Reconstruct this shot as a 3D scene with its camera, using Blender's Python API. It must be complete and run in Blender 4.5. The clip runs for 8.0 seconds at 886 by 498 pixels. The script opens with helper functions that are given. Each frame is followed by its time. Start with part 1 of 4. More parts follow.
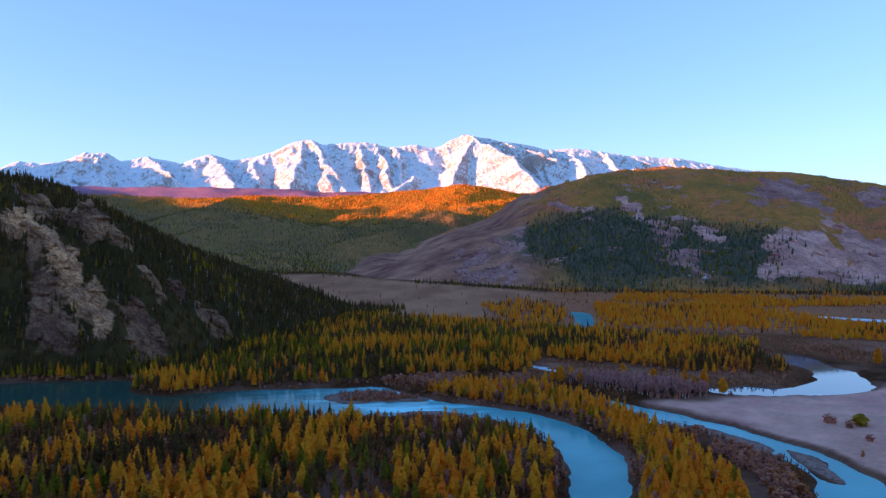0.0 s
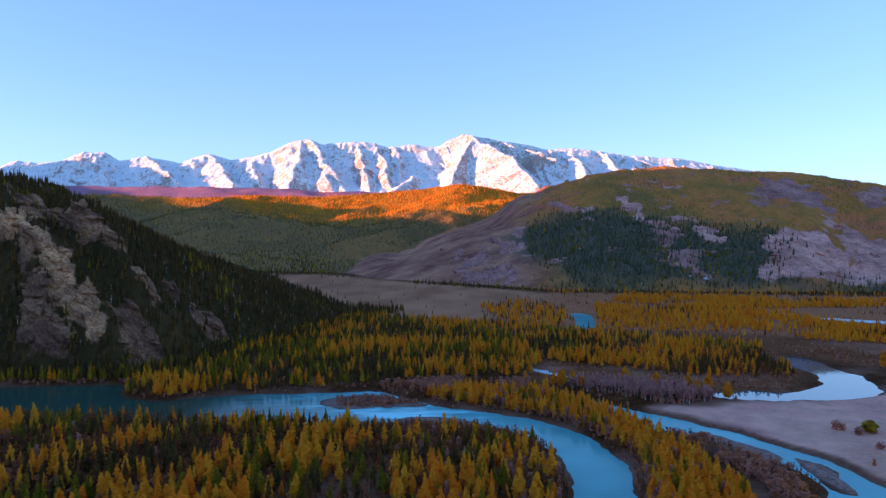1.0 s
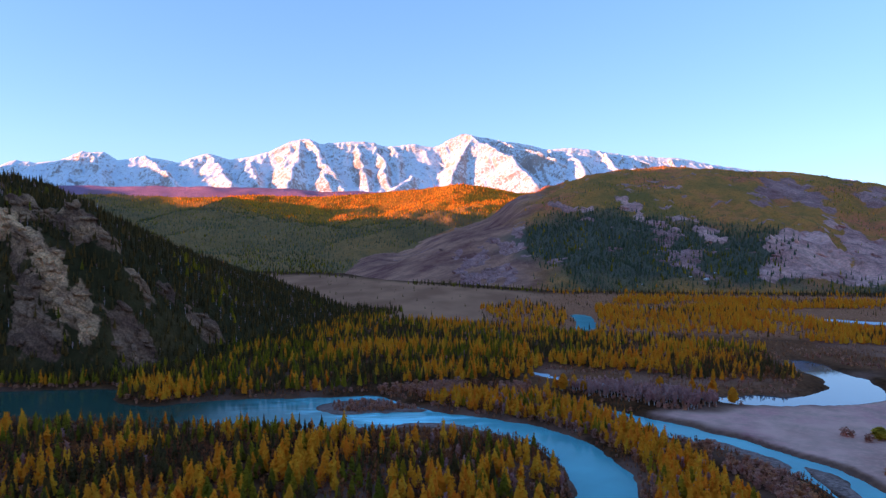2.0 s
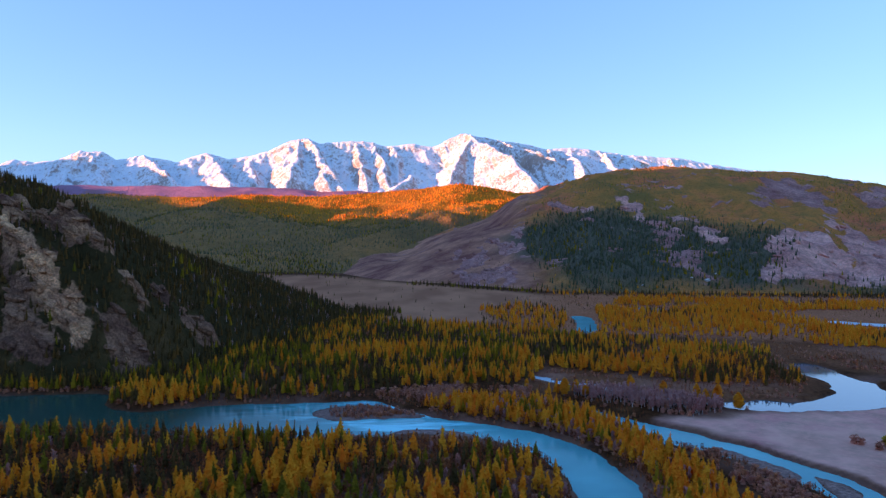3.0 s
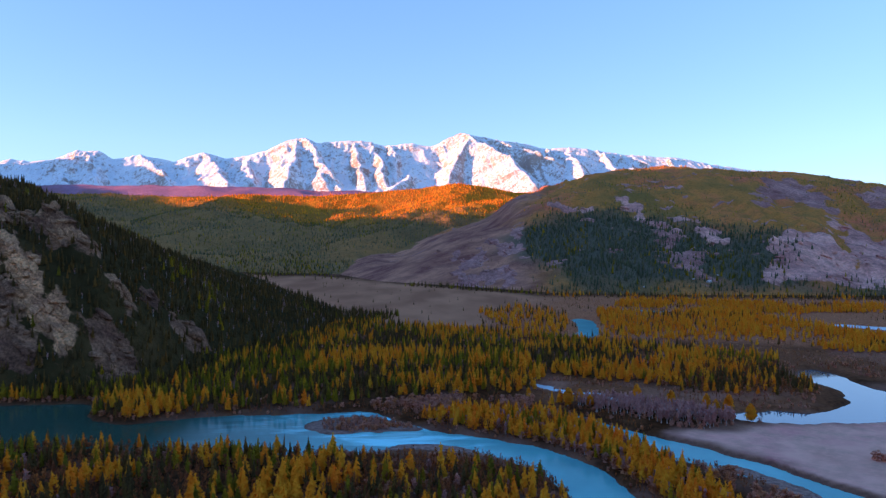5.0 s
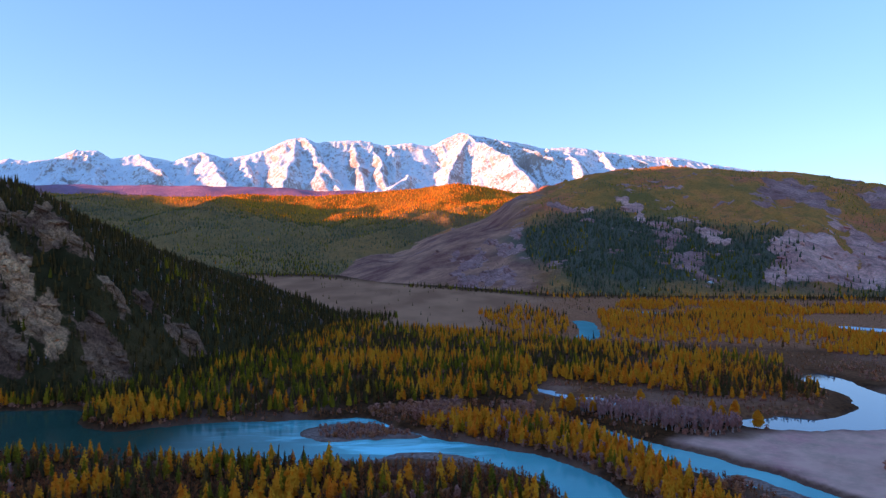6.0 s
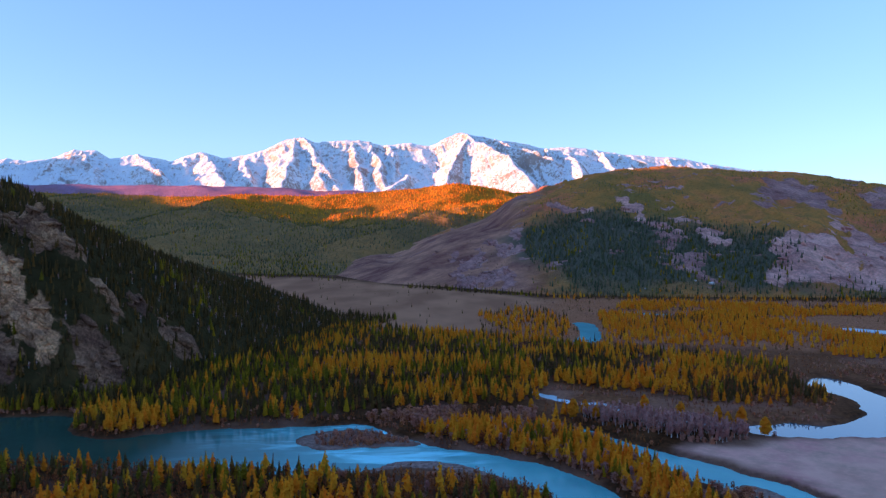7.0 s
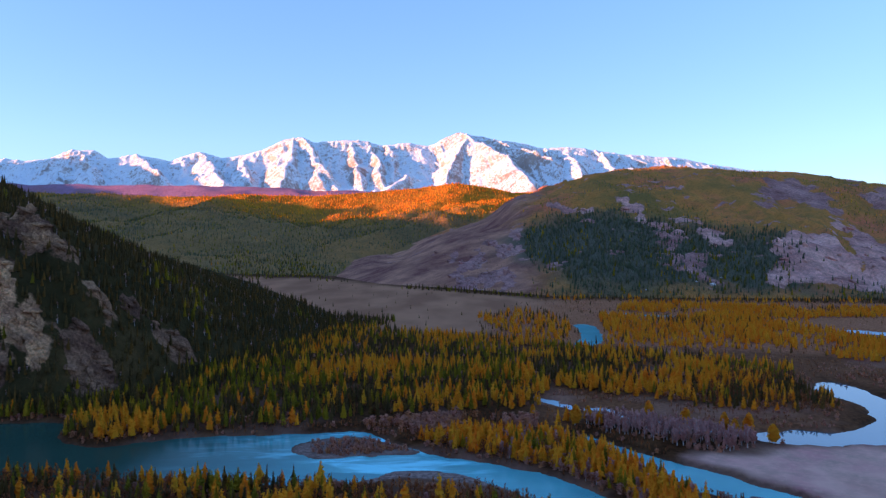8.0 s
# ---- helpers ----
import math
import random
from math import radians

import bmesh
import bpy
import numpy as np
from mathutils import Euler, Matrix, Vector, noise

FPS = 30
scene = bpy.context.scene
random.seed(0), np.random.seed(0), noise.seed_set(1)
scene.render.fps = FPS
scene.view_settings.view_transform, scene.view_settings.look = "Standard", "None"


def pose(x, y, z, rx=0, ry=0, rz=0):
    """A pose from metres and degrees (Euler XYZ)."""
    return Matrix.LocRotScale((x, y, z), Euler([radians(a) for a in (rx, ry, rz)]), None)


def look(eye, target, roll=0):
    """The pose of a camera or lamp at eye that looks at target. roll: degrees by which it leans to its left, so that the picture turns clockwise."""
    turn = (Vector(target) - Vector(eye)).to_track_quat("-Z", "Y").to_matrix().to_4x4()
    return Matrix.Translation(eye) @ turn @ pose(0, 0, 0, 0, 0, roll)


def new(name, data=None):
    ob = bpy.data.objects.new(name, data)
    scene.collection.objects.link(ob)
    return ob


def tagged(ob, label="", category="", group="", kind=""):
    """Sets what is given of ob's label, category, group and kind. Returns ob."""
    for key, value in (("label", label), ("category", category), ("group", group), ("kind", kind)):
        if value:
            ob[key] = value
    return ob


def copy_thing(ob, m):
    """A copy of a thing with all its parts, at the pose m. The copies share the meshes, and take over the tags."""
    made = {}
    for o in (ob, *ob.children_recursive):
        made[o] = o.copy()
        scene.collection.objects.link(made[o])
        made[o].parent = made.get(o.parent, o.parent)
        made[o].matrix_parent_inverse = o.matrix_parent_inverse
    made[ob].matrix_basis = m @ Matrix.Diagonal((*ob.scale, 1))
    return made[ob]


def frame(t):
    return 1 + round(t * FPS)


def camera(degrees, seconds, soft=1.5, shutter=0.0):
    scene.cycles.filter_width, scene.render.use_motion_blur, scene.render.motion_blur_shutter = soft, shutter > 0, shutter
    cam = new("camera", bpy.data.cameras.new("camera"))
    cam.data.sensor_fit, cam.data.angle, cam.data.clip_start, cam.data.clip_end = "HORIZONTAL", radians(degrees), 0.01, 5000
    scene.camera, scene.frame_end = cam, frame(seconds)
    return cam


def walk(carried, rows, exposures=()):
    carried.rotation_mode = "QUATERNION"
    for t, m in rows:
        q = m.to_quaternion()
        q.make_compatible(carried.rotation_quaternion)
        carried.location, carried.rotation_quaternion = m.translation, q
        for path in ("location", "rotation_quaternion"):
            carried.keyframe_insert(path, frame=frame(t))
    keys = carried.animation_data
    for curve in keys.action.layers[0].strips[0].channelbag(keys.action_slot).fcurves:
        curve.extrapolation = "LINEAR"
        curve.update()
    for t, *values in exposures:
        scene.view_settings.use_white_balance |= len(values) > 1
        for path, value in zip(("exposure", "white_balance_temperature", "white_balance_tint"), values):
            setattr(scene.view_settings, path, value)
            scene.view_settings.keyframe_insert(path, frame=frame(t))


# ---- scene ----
LENS = 66.0
cam = camera(LENS, 8.0, soft=1.35)
PATH = [
    (0, 0, 0, 76.984, 89.5, -0, 0),
    (0.5, 0.033, 3.61, 77.439, 89.4867, -0.0129, -0.0355),
    (1, 0.061, 7.234, 77.901, 89.474, -0.0249, -0.0711),
    (1.5, 0.082, 10.872, 78.372, 89.4617, -0.0359, -0.1066),
    (2.25, 0.103, 16.355, 79.094, 89.4444, -0.0506, -0.1598),
    (3, 0.111, 21.869, 79.833, 89.4282, -0.0631, -0.213),
    (3.5, 0.109, 25.562, 80.336, 89.4181, -0.0702, -0.2485),
    (4, 0.101, 29.269, 80.848, 89.4085, -0.0763, -0.284),
    (4.5, 0.087, 32.99, 81.367, 89.3994, -0.0815, -0.3194),
    (5.25, 0.055, 38.598, 82.162, 89.3868, -0.0874, -0.3726),
    (6, 0.009, 44.237, 82.975, 89.3753, -0.0911, -0.4257),
    (6.5, -0.029, 48.013, 83.527, 89.3683, -0.0923, -0.4612),
    (7, -0.072, 51.803, 84.087, 89.3618, -0.0926, -0.4966),
    (7.5, -0.122, 55.608, 84.656, 89.3558, -0.0919, -0.532),
    (8, -0.177, 59.426, 85.232, 89.3504, -0.0902, -0.5674),
]
walk(cam, [(t, pose(x, y, z, rx, ry, rz)) for t, x, y, z, rx, ry, rz in PATH], [(0.0, 1.65, 6460, 57), (8.0, 1.65, 6460, 57)])

# ---- world and sun: low sun from behind and to the left ----
SUN_EL = 6.0
SUN_DIR = Vector((0.97, 0.24, 0)).normalized()          # the way its light travels over the ground
world = bpy.data.worlds.new("sky")
scene.world = world
world.use_nodes = True
wn = world.node_tree.nodes
sky = wn.new("ShaderNodeTexSky")
sky.sky_type, sky.sun_disc = "NISHITA", False
sky.sun_elevation = radians(SUN_EL)
sky.sun_rotation = math.atan2(-SUN_DIR.x, -SUN_DIR.y)
sky.altitude, sky.air_density, sky.dust_density, sky.ozone_density = 1500, 1.0, 0.6, 0.9
wn["Background"].inputs["Strength"].default_value = 0.15
vivid = wn.new("ShaderNodeHueSaturation")               # the clear, deep blue of high mountain air
vivid.inputs["Hue"].default_value, vivid.inputs["Saturation"].default_value = 0.496, 1.4
world.node_tree.links.new(sky.outputs["Color"], vivid.inputs["Color"])
clear = wn.new("ShaderNodeMix")
clear.data_type, clear.blend_type = "RGBA", "MULTIPLY"
clear.inputs[0].default_value, clear.inputs[7].default_value = 1.0, (0.545, 1.06, 1.33, 1)
even = wn.new("ShaderNodeGamma")                        # thin dry air: the horizon is little brighter than the zenith
even.inputs["Gamma"].default_value = 0.55
world.node_tree.links.new(vivid.outputs["Color"], even.inputs["Color"])
world.node_tree.links.new(even.outputs["Color"], clear.inputs[6])
world.node_tree.links.new(clear.outputs[2], wn["Background"].inputs["Color"])
sun = new("sun", bpy.data.lights.new("sun", "SUN"))
sun.data.energy, sun.data.angle, sun.data.color = 3.7, radians(0.5), (1.0, 0.58, 0.23)
sun.matrix_world = look((0, 0, 0), (SUN_DIR.x, SUN_DIR.y, -math.tan(radians(SUN_EL))))


# ---- noise and plan arithmetic ----
def hashed(i, j, seed):
    h = (i.astype(np.int64) * 374761393 + j.astype(np.int64) * 668265263 + seed * 974634777) & 0xFFFFFFFF
    h = ((h ^ (h >> 13)) * 1274126177) & 0xFFFFFFFF
    return ((h ^ (h >> 16)) & 0xFFFFFF) / float(0xFFFFFF)


def vnoise(x, y, seed=0):
    """Smooth value noise, -1 to 1."""
    i, j = np.floor(x), np.floor(y)
    u, v = x - i, y - j
    u, v = u * u * u * (u * (u * 6 - 15) + 10), v * v * v * (v * (v * 6 - 15) + 10)
    a, b = hashed(i, j, seed), hashed(i + 1, j, seed)
    c, d = hashed(i, j + 1, seed), hashed(i + 1, j + 1, seed)
    return 2 * ((a * (1 - u) + b * u) * (1 - v) + (c * (1 - u) + d * u) * v) - 1


def fbm(x, y, octaves=4, seed=0, gain=0.5):
    total, amp = np.zeros_like(x), 1.0
    for k in range(octaves):
        ca, sa = math.cos(k * 1.1), math.sin(k * 1.1)
        total += amp * vnoise((x * ca - y * sa) * 2 ** k, (x * sa + y * ca) * 2 ** k, seed + k)
        amp *= gain
    return total


def ridged(x, y, octaves=4, seed=0, gain=0.5, power=2.0):
    """Sharp crests and round hollows, about 0 to 1."""
    total, amp, top = np.zeros_like(x), 1.0, 0.0
    for k in range(octaves):
        ca, sa = math.cos(k * 0.9), math.sin(k * 0.9)
        n = vnoise((x * ca - y * sa) * 2 ** k, (x * sa + y * ca) * 2 ** k, seed + k)
        total += amp * (1 - np.abs(n)) ** power
        top += amp
        amp *= gain
    return total / top


def step(a, b, x):
    t = np.clip((x - a) / (b - a), 0, 1)
    return t * t * (3 - 2 * t)


def smoothed(points, closed=True, per=5):
    """Catmull-Rom through the points."""
    p = np.array(points, float)
    n, out = len(p), []
    for k in range(n if closed else n - 1):
        if closed:
            a, b, c, d = p[k - 1], p[k], p[(k + 1) % n], p[(k + 2) % n]
        else:
            a, b, c, d = p[max(k - 1, 0)], p[k], p[k + 1], p[min(k + 2, n - 1)]
        for s in np.arange(per) / per:
            out.append(0.5 * (2 * b + (c - a) * s + (2 * a - 5 * b + 4 * c - d) * s ** 2 + (3 * b - a - 3 * c + d) * s ** 3))
    if not closed:
        out.append(p[-1])
    return np.array(out)


def line_distance(x, y, pts, closed=False):
    best = np.full(x.shape, 1e9)
    n = len(pts)
    for k in range(n if closed else n - 1):
        ax, ay = pts[k]
        dx, dy = pts[(k + 1) % n] - pts[k]
        t = np.clip(((x - ax) * dx + (y - ay) * dy) / (dx * dx + dy * dy + 1e-9), 0, 1)
        best = np.minimum(best, (x - ax - t * dx) ** 2 + (y - ay - t * dy) ** 2)
    return np.sqrt(best)


def inside(x, y, pts):
    odd = np.zeros(x.shape, bool)
    n = len(pts)
    for k in range(n):
        (ax, ay), (bx, by) = pts[k], pts[(k + 1) % n]
        if ay != by:
            odd ^= ((ay > y) != (by > y)) & (x < (bx - ax) * (y - ay) / (by - ay) + ax)
    return odd


def signed(x, y, pts):
    """Distance to a closed outline: plus inside, minus outside (far away only roughly)."""
    out = np.full(x.shape, -999.0)
    near = (x > pts[:, 0].min() - 60) & (x < pts[:, 0].max() + 60) & (y > pts[:, 1].min() - 60) & (y < pts[:, 1].max() + 60)
    if near.any():
        d = line_distance(x[near], y[near], pts, True)
        out[near] = np.where(inside(x[near], y[near], pts), d, -d)
    return out


# ---- the plan: water ----
MAIN_RIVER = smoothed([(-520, 345), (-420, 352), (-300, 366), (-240, 374), (-186, 379), (-168, 372), (-165, 356), (-150, 345), (-134, 343),
    (-120, 351), (-92, 358), (-64, 360), (-42, 365), (-28, 360), (-16, 343), (-2, 333), (18, 321), (42, 305), (53, 290), (61, 272), (64, 246),
    (60, 219), (50, 190), (30, 150), (0, 110), (-60, 60), (-140, 10), (-180, 40), (-90, 85), (-20, 125), (15, 160), (32, 188), (38, 206),
    (42, 226), (43, 246), (40, 266), (31, 286), (20, 298), (2, 309), (-16, 310), (-27, 301), (-45, 296), (-89, 300), (-140, 305), (-200, 309),
    (-300, 305), (-420, 295), (-520, 288)])
SIDE_CHANNEL = smoothed([(66, 358), (74, 348), (86, 329), (97, 316), (114, 296), (127, 273), (138, 249), (141, 226), (138, 205), (128, 180), (100, 148),
    (60, 118), (20, 122), (60, 142), (90, 166), (106, 188), (113, 206), (121, 226), (121, 240), (118, 250), (113, 262), (105, 275), (96, 284), (88, 289),
    (83, 303), (76, 320), (69, 334), (62, 350)])
POND = smoothed([(137, 351), (141, 361), (161, 366), (180, 362), (202, 374), (213, 392), (221, 410), (216, 434), (218, 453), (228, 466), (242, 473), (246, 452),
    (242, 430), (246, 412), (243, 394), (237, 378), (226, 358), (204, 345), (168, 341), (146, 342)])
FAR_BEND = smoothed([(112, 612), (122, 606), (144, 640), (153, 690), (160, 742), (150, 762), (140, 752), (134, 690), (122, 646)])
FAR_STRIP = smoothed([(196, 858), (214, 872), (236, 862), (262, 842), (300, 840), (290, 828), (240, 826), (216, 844)])
FAR_RIVER = smoothed([(386, 690), (396, 716), (430, 694), (480, 660), (560, 620), (700, 590), (700, 560), (560, 585), (470, 628), (414, 660)])
WATERS = (MAIN_RIVER, SIDE_CHANNEL, POND, FAR_BEND, FAR_STRIP, FAR_RIVER)
CREEK = smoothed([(52, 428), (62, 418), (68, 407), (78, 404), (88, 401), (93, 390), (106, 378), (120, 366), (139, 357)], False)
ISLE = smoothed([(-59, 336), (-52, 349), (-36, 354), (-20, 346), (-7, 335), (-18, 331), (-32, 328), (-47, 326)])
GRAVEL_BAR = smoothed([(-28, 300), (-18, 309), (-8, 314), (3, 313), (17, 303), (27, 296), (34, 285), (26, 289), (14, 295), (-4, 300), (-14, 301), (-23, 296)])
MUD_BAR = smoothed([(127, 253), (132, 247), (133, 233), (129, 217), (125, 222), (125, 238)])
SHOAL = smoothed([(104, 284), (112, 281), (120, 266), (124, 253), (117, 250), (110, 264)])


def water_depth(x, y):
    """Plus in water: the distance to its edge."""
    d = np.full(x.shape, -999.0)
    for w in WATERS:
        d = np.maximum(d, signed(x, y, w))
    near = (x > 20) & (x < 170) & (y > 320) & (y < 460)
    creek = np.full(x.shape, -999.0)
    creek[near] = 4.2 + 2.6 * vnoise(x[near] / 9, y[near] / 9, 5) - line_distance(x[near], y[near], CREEK)
    d = np.maximum(d, creek)
    for bar in (ISLE, MUD_BAR, SHOAL):
        d = np.minimum(d, -signed(x, y, bar))
    return d + 1.5 * vnoise(x / 11, y / 11, 7) + 0.8 * vnoise(x / 4.3, y / 4.3, 8)


# ---- the plan: heights ----
LEFT_FOOT = np.array([(-760, 330), (-420, 384), (-300, 388), (-235, 392), (-190, 402), (-160, 438), (-134, 510), (-112, 600), (-86, 700), (-62, 770), (-110, 880), (-300, 980), (-760, 1020)], float)
RIGHT_FOOT = np.array([(-420, 2100), (-330, 1800), (-235, 1400), (-125, 1215), (-30, 1140), (60, 1075), (161, 1000), (300, 990), (500, 1000), (700, 1005), (1000, 1000), (1700, 1020), (1900, 2300), (400, 2500)], float)


def valley(x, y):
    d = water_depth(x, y)
    far = np.hypot(x, y)
    bank = np.where(d > 0, -0.10 * d, np.minimum(0.5 * -d, 1.3 + 0.35 * np.log1p(np.maximum(-d, 0) / 10)))
    bank = np.maximum(bank, -1.6)
    low = np.maximum(signed(x, y, GRAVEL_BAR), np.maximum(signed(x, y, ISLE), np.maximum(signed(x, y, MUD_BAR), signed(x, y, SHOAL))))
    bank = np.where((low > 0) & (bank > 0.35), 0.35 + 0.05 * bank, bank)
    rough = (0.5 * fbm(x / 40, y / 40, 3, 11) * (0.04 + 0.96 * step(700, 400, far)) + 0.18 * fbm(x / 7, y / 7, 2, 15) * step(520, 320, far)) * step(1, 14, -d)
    rise = 9 * step(620, 1250, y - 0.35 * np.abs(x)) + 40 * step(1100, 2400, y) * step(100, -500, x)
    edge = 40 * step(1500, 4800, far)
    return bank + rough + (rise + edge) * step(2, 60, -d)


def left_hill(x, y):
    d = signed_far(x, y, LEFT_FOOT)
    k = np.interp(y, [400, 440, 480, 500, 520, 540, 560, 610, 680, 760], [1.5, 1.6, 1.5, 1.34, 1.17, 1.07, 0.95, 0.74, 0.55, 0.5])
    k = k * (1 + 0.17 * step(-262, -340, x))
    z = 205 * (1 - np.exp(-k * np.maximum(d, 0) / 205))
    up = step(3, 40, d)
    along = (x * 0.55 + y * 0.83)
    gully = ridged(along / 46 + 0.25 * fbm(x / 60, y / 60, 2, 31), (x * 0.83 - y * 0.55) / 190, 3, 33)
    z = z + up * (11 * (gully - 0.6) + 4.0 * (ridged(x / 17, y / 17, 3, 37) - 0.5) + 1.6 * fbm(x / 5, y / 5, 2, 39))
    crag = left_rock(x, y)
    spine = line_distance(x, y, smoothed([(-310, 488), (-279, 464), (-249, 449), (-231, 437), (-212, 425), (-194, 406)], False))
    z = z + up * 10 * np.exp(-(spine / 9) ** 2)
    spine = line_distance(x, y, smoothed([(-262, 494), (-232, 468), (-206, 452), (-190, 436), (-172, 424)], False))
    z = z + up * 7 * np.exp(-(spine / 8) ** 2)
    fall = (x * 0.72 + y * 0.69) / 15 + 0.5 * fbm(x / 18, y / 18, 2, 35)      # ribs that run down the slope
    z = z + up * crag * (1.0 + 13.0 * (ridged(fall, (x * 0.69 - y * 0.72) / 46, 3, 36, 0.6, 1.0) - 0.55) + 4.5 * (ridged(x / 5, y / 5, 2, 38, 0.6, 1.0) - 0.5))
    z = z - 9 * step(620, 740, y) * step(-345, -280, x) * up
    z = z + step(480, 560, y) * (11 * step(-340, -385, x) - 6 * np.exp(-((x + 312) / 28) ** 2)) * up
    return np.where(d > 0, z, -0.6 * np.minimum(-d, 30)) - 0.5


def patches(x, y, outlines, wobble, soft, seed):
    """1 inside any of the outlines, with ragged edges."""
    m = np.zeros(x.shape)
    ragged = wobble * fbm(x / (wobble * 3), y / (wobble * 3), 4, seed, 0.6)
    for o in outlines:
        m = np.maximum(m, step(-soft, soft, signed_far(x, y, np.array(o, float)) + ragged))
    return m


LEFT_CRAGS = [
    [(-312, 474), (-280, 459), (-255, 450), (-232, 436), (-214, 429), (-205, 423), (-199, 413), (-190, 409), (-204, 410), (-223, 418), (-235, 424), (-247, 433), (-258, 443), (-276, 450), (-308, 464)],
    [(-300, 508), (-270, 492), (-250, 480), (-230, 466), (-211, 464), (-209, 449), (-233, 454), (-258, 469), (-285, 480)], [(-290, 474), (-276, 474), (-262, 461), (-276, 457)],
    [(-205, 449), (-200, 464), (-188, 455), (-194, 443)], [(-190, 477), (-182, 481), (-179, 470), (-186, 468)], [(-172, 480), (-162, 494), (-150, 489), (-156, 471), (-167, 470)],
    [(-150, 586), (-142, 594), (-132, 575), (-138, 555)], [(-266, 441), (-250, 434), (-235, 420), (-219, 415), (-211, 406), (-228, 402), (-248, 408)],
    [(-203, 427), (-184, 435), (-170, 431), (-184, 414), (-196, 421)], [(-333, 516), (-310, 505), (-300, 490), (-320, 492)]]


def left_rock(x, y):
    m = np.zeros(x.shape)
    near = (x > -360) & (x < -130) & (y > 385) & (y < 545)
    m[near] = patches(x[near], y[near], LEFT_CRAGS, 3.6, 5.0, 101)
    return m


def signed_far(x, y, pts):
    d = line_distance(x, y, pts, True)
    return np.where(inside(x, y, pts), d, -d)


def left_pale(x, y):
    """The tan rib; the other crags are darker and greyer."""
    return np.maximum(patches(x, y, LEFT_CRAGS[:1], 3.4, 4.0, 102), 0.35 * patches(x, y, LEFT_CRAGS[1:4], 4.0, 5.0, 102))


SCARP = [[(533, 1146), (555, 1180), (609, 1234), (661, 1216), (726, 1307), (773, 1322), (789, 1214), (1300, 1330), (1300, 1030), (684, 1045), (583, 1050), (547, 1062), (500, 1058), (512, 1111)]]
RIBS = [[(361, 1404), (390, 1400), (404, 1303), (440, 1255), (429, 1231), (386, 1250), (366, 1304), (357, 1372)], [(456, 1275), (505, 1268), (494, 1160), (468, 1165), (458, 1220)]]
LEDGES = [[(220, 1420), (264, 1418), (308, 1378), (302, 1362), (245, 1392)], [(430, 1328), (492, 1322), (476, 1279), (427, 1280)], [(250, 1330), (290, 1322), (285, 1306), (246, 1312)], [(440, 1500), (520, 1512), (526, 1488), (450, 1482)]]
BARE = [[(374, 1240), (432, 1232), (404, 1168), (402, 1089), (408, 1052), (366, 1042), (364, 1086), (374, 1198)],
    [(644, 1438), (720, 1551), (791, 1605), (847, 1560), (833, 1510), (771, 1368), (732, 1349), (740, 1464), (701, 1470), (626, 1335), (604, 1336)], [(905, 1500), (970, 1500), (900, 1370), (876, 1403)]]
OUTCROPS = [[(-25, 1236), (6, 1297), (74, 1348), (163, 1351), (170, 1236), (152, 1150), (90, 1100), (15, 1130)]]
DRY_FAN = [[(240, 1720), (213, 1653), (160, 1400), (172, 1250), (150, 1040), (40, 1085), (-125, 1215), (-235, 1400), (-330, 1800), (-100, 1900)]]


def right_rock(x, y):
    scarp = patches(x, y, SCARP, 15.0, 12.0, 103)
    bush = 1 - 0.85 * step(0.42, 0.62, fbm(x / 38, y / 60, 3, 109)) * step(1085, 1130, y)
    small = np.maximum(patches(x, y, RIBS, 9.0, 8.0, 116), 0.9 * patches(x, y, LEDGES, 8.0, 7.0, 118))
    small = small * step(-0.75, -0.25, fbm(x / 26, y / 20, 3, 110))
    bare = 0.8 * patches(x, y, BARE, 17.0, 20.0, 119)
    broken = patches(x, y, OUTCROPS, 30.0, 26.0, 104) * step(-0.35, 0.25, fbm(x / 24, y / 44, 4, 106))
    chips = 0.65 * step(0.72, 0.95, fbm(x / 50, y / 18, 4, 108)) * step(40, 140, signed_far(x, y, RIGHT_FOOT))
    return np.clip(np.maximum(np.maximum(scarp * bush, np.maximum(small, bare)), np.maximum(broken, chips)), 0, 1)


def right_pale(x, y):
    """The scarp and the ribs are pale and pinkish, bare earth and broken rock darker and more purple."""
    pale = np.maximum(patches(x, y, SCARP, 15.0, 14.0, 103), patches(x, y, RIBS + LEDGES, 9.0, 10.0, 116))
    return 0.50 + 0.5 * pale - 0.04 * patches(x, y, BARE, 17.0, 20.0, 119) * (1 - pale)


CONIFER_SLOPES = [[(176, 1290), (236, 1345), (336, 1340), (420, 1300), (500, 1250), (575, 1190), (570, 1015), (165, 1000), (173, 1121)],
    [(560, 1030), (900, 1060), (900, 1000), (540, 1000)]]


def right_dark(x, y):
    """Where conifers stand thick on the lower slope."""
    return patches(x, y, CONIFER_SLOPES, 46.0, 50.0, 114)


def right_dry(x, y):
    return patches(x, y, DRY_FAN, 30.0, 40.0, 105)


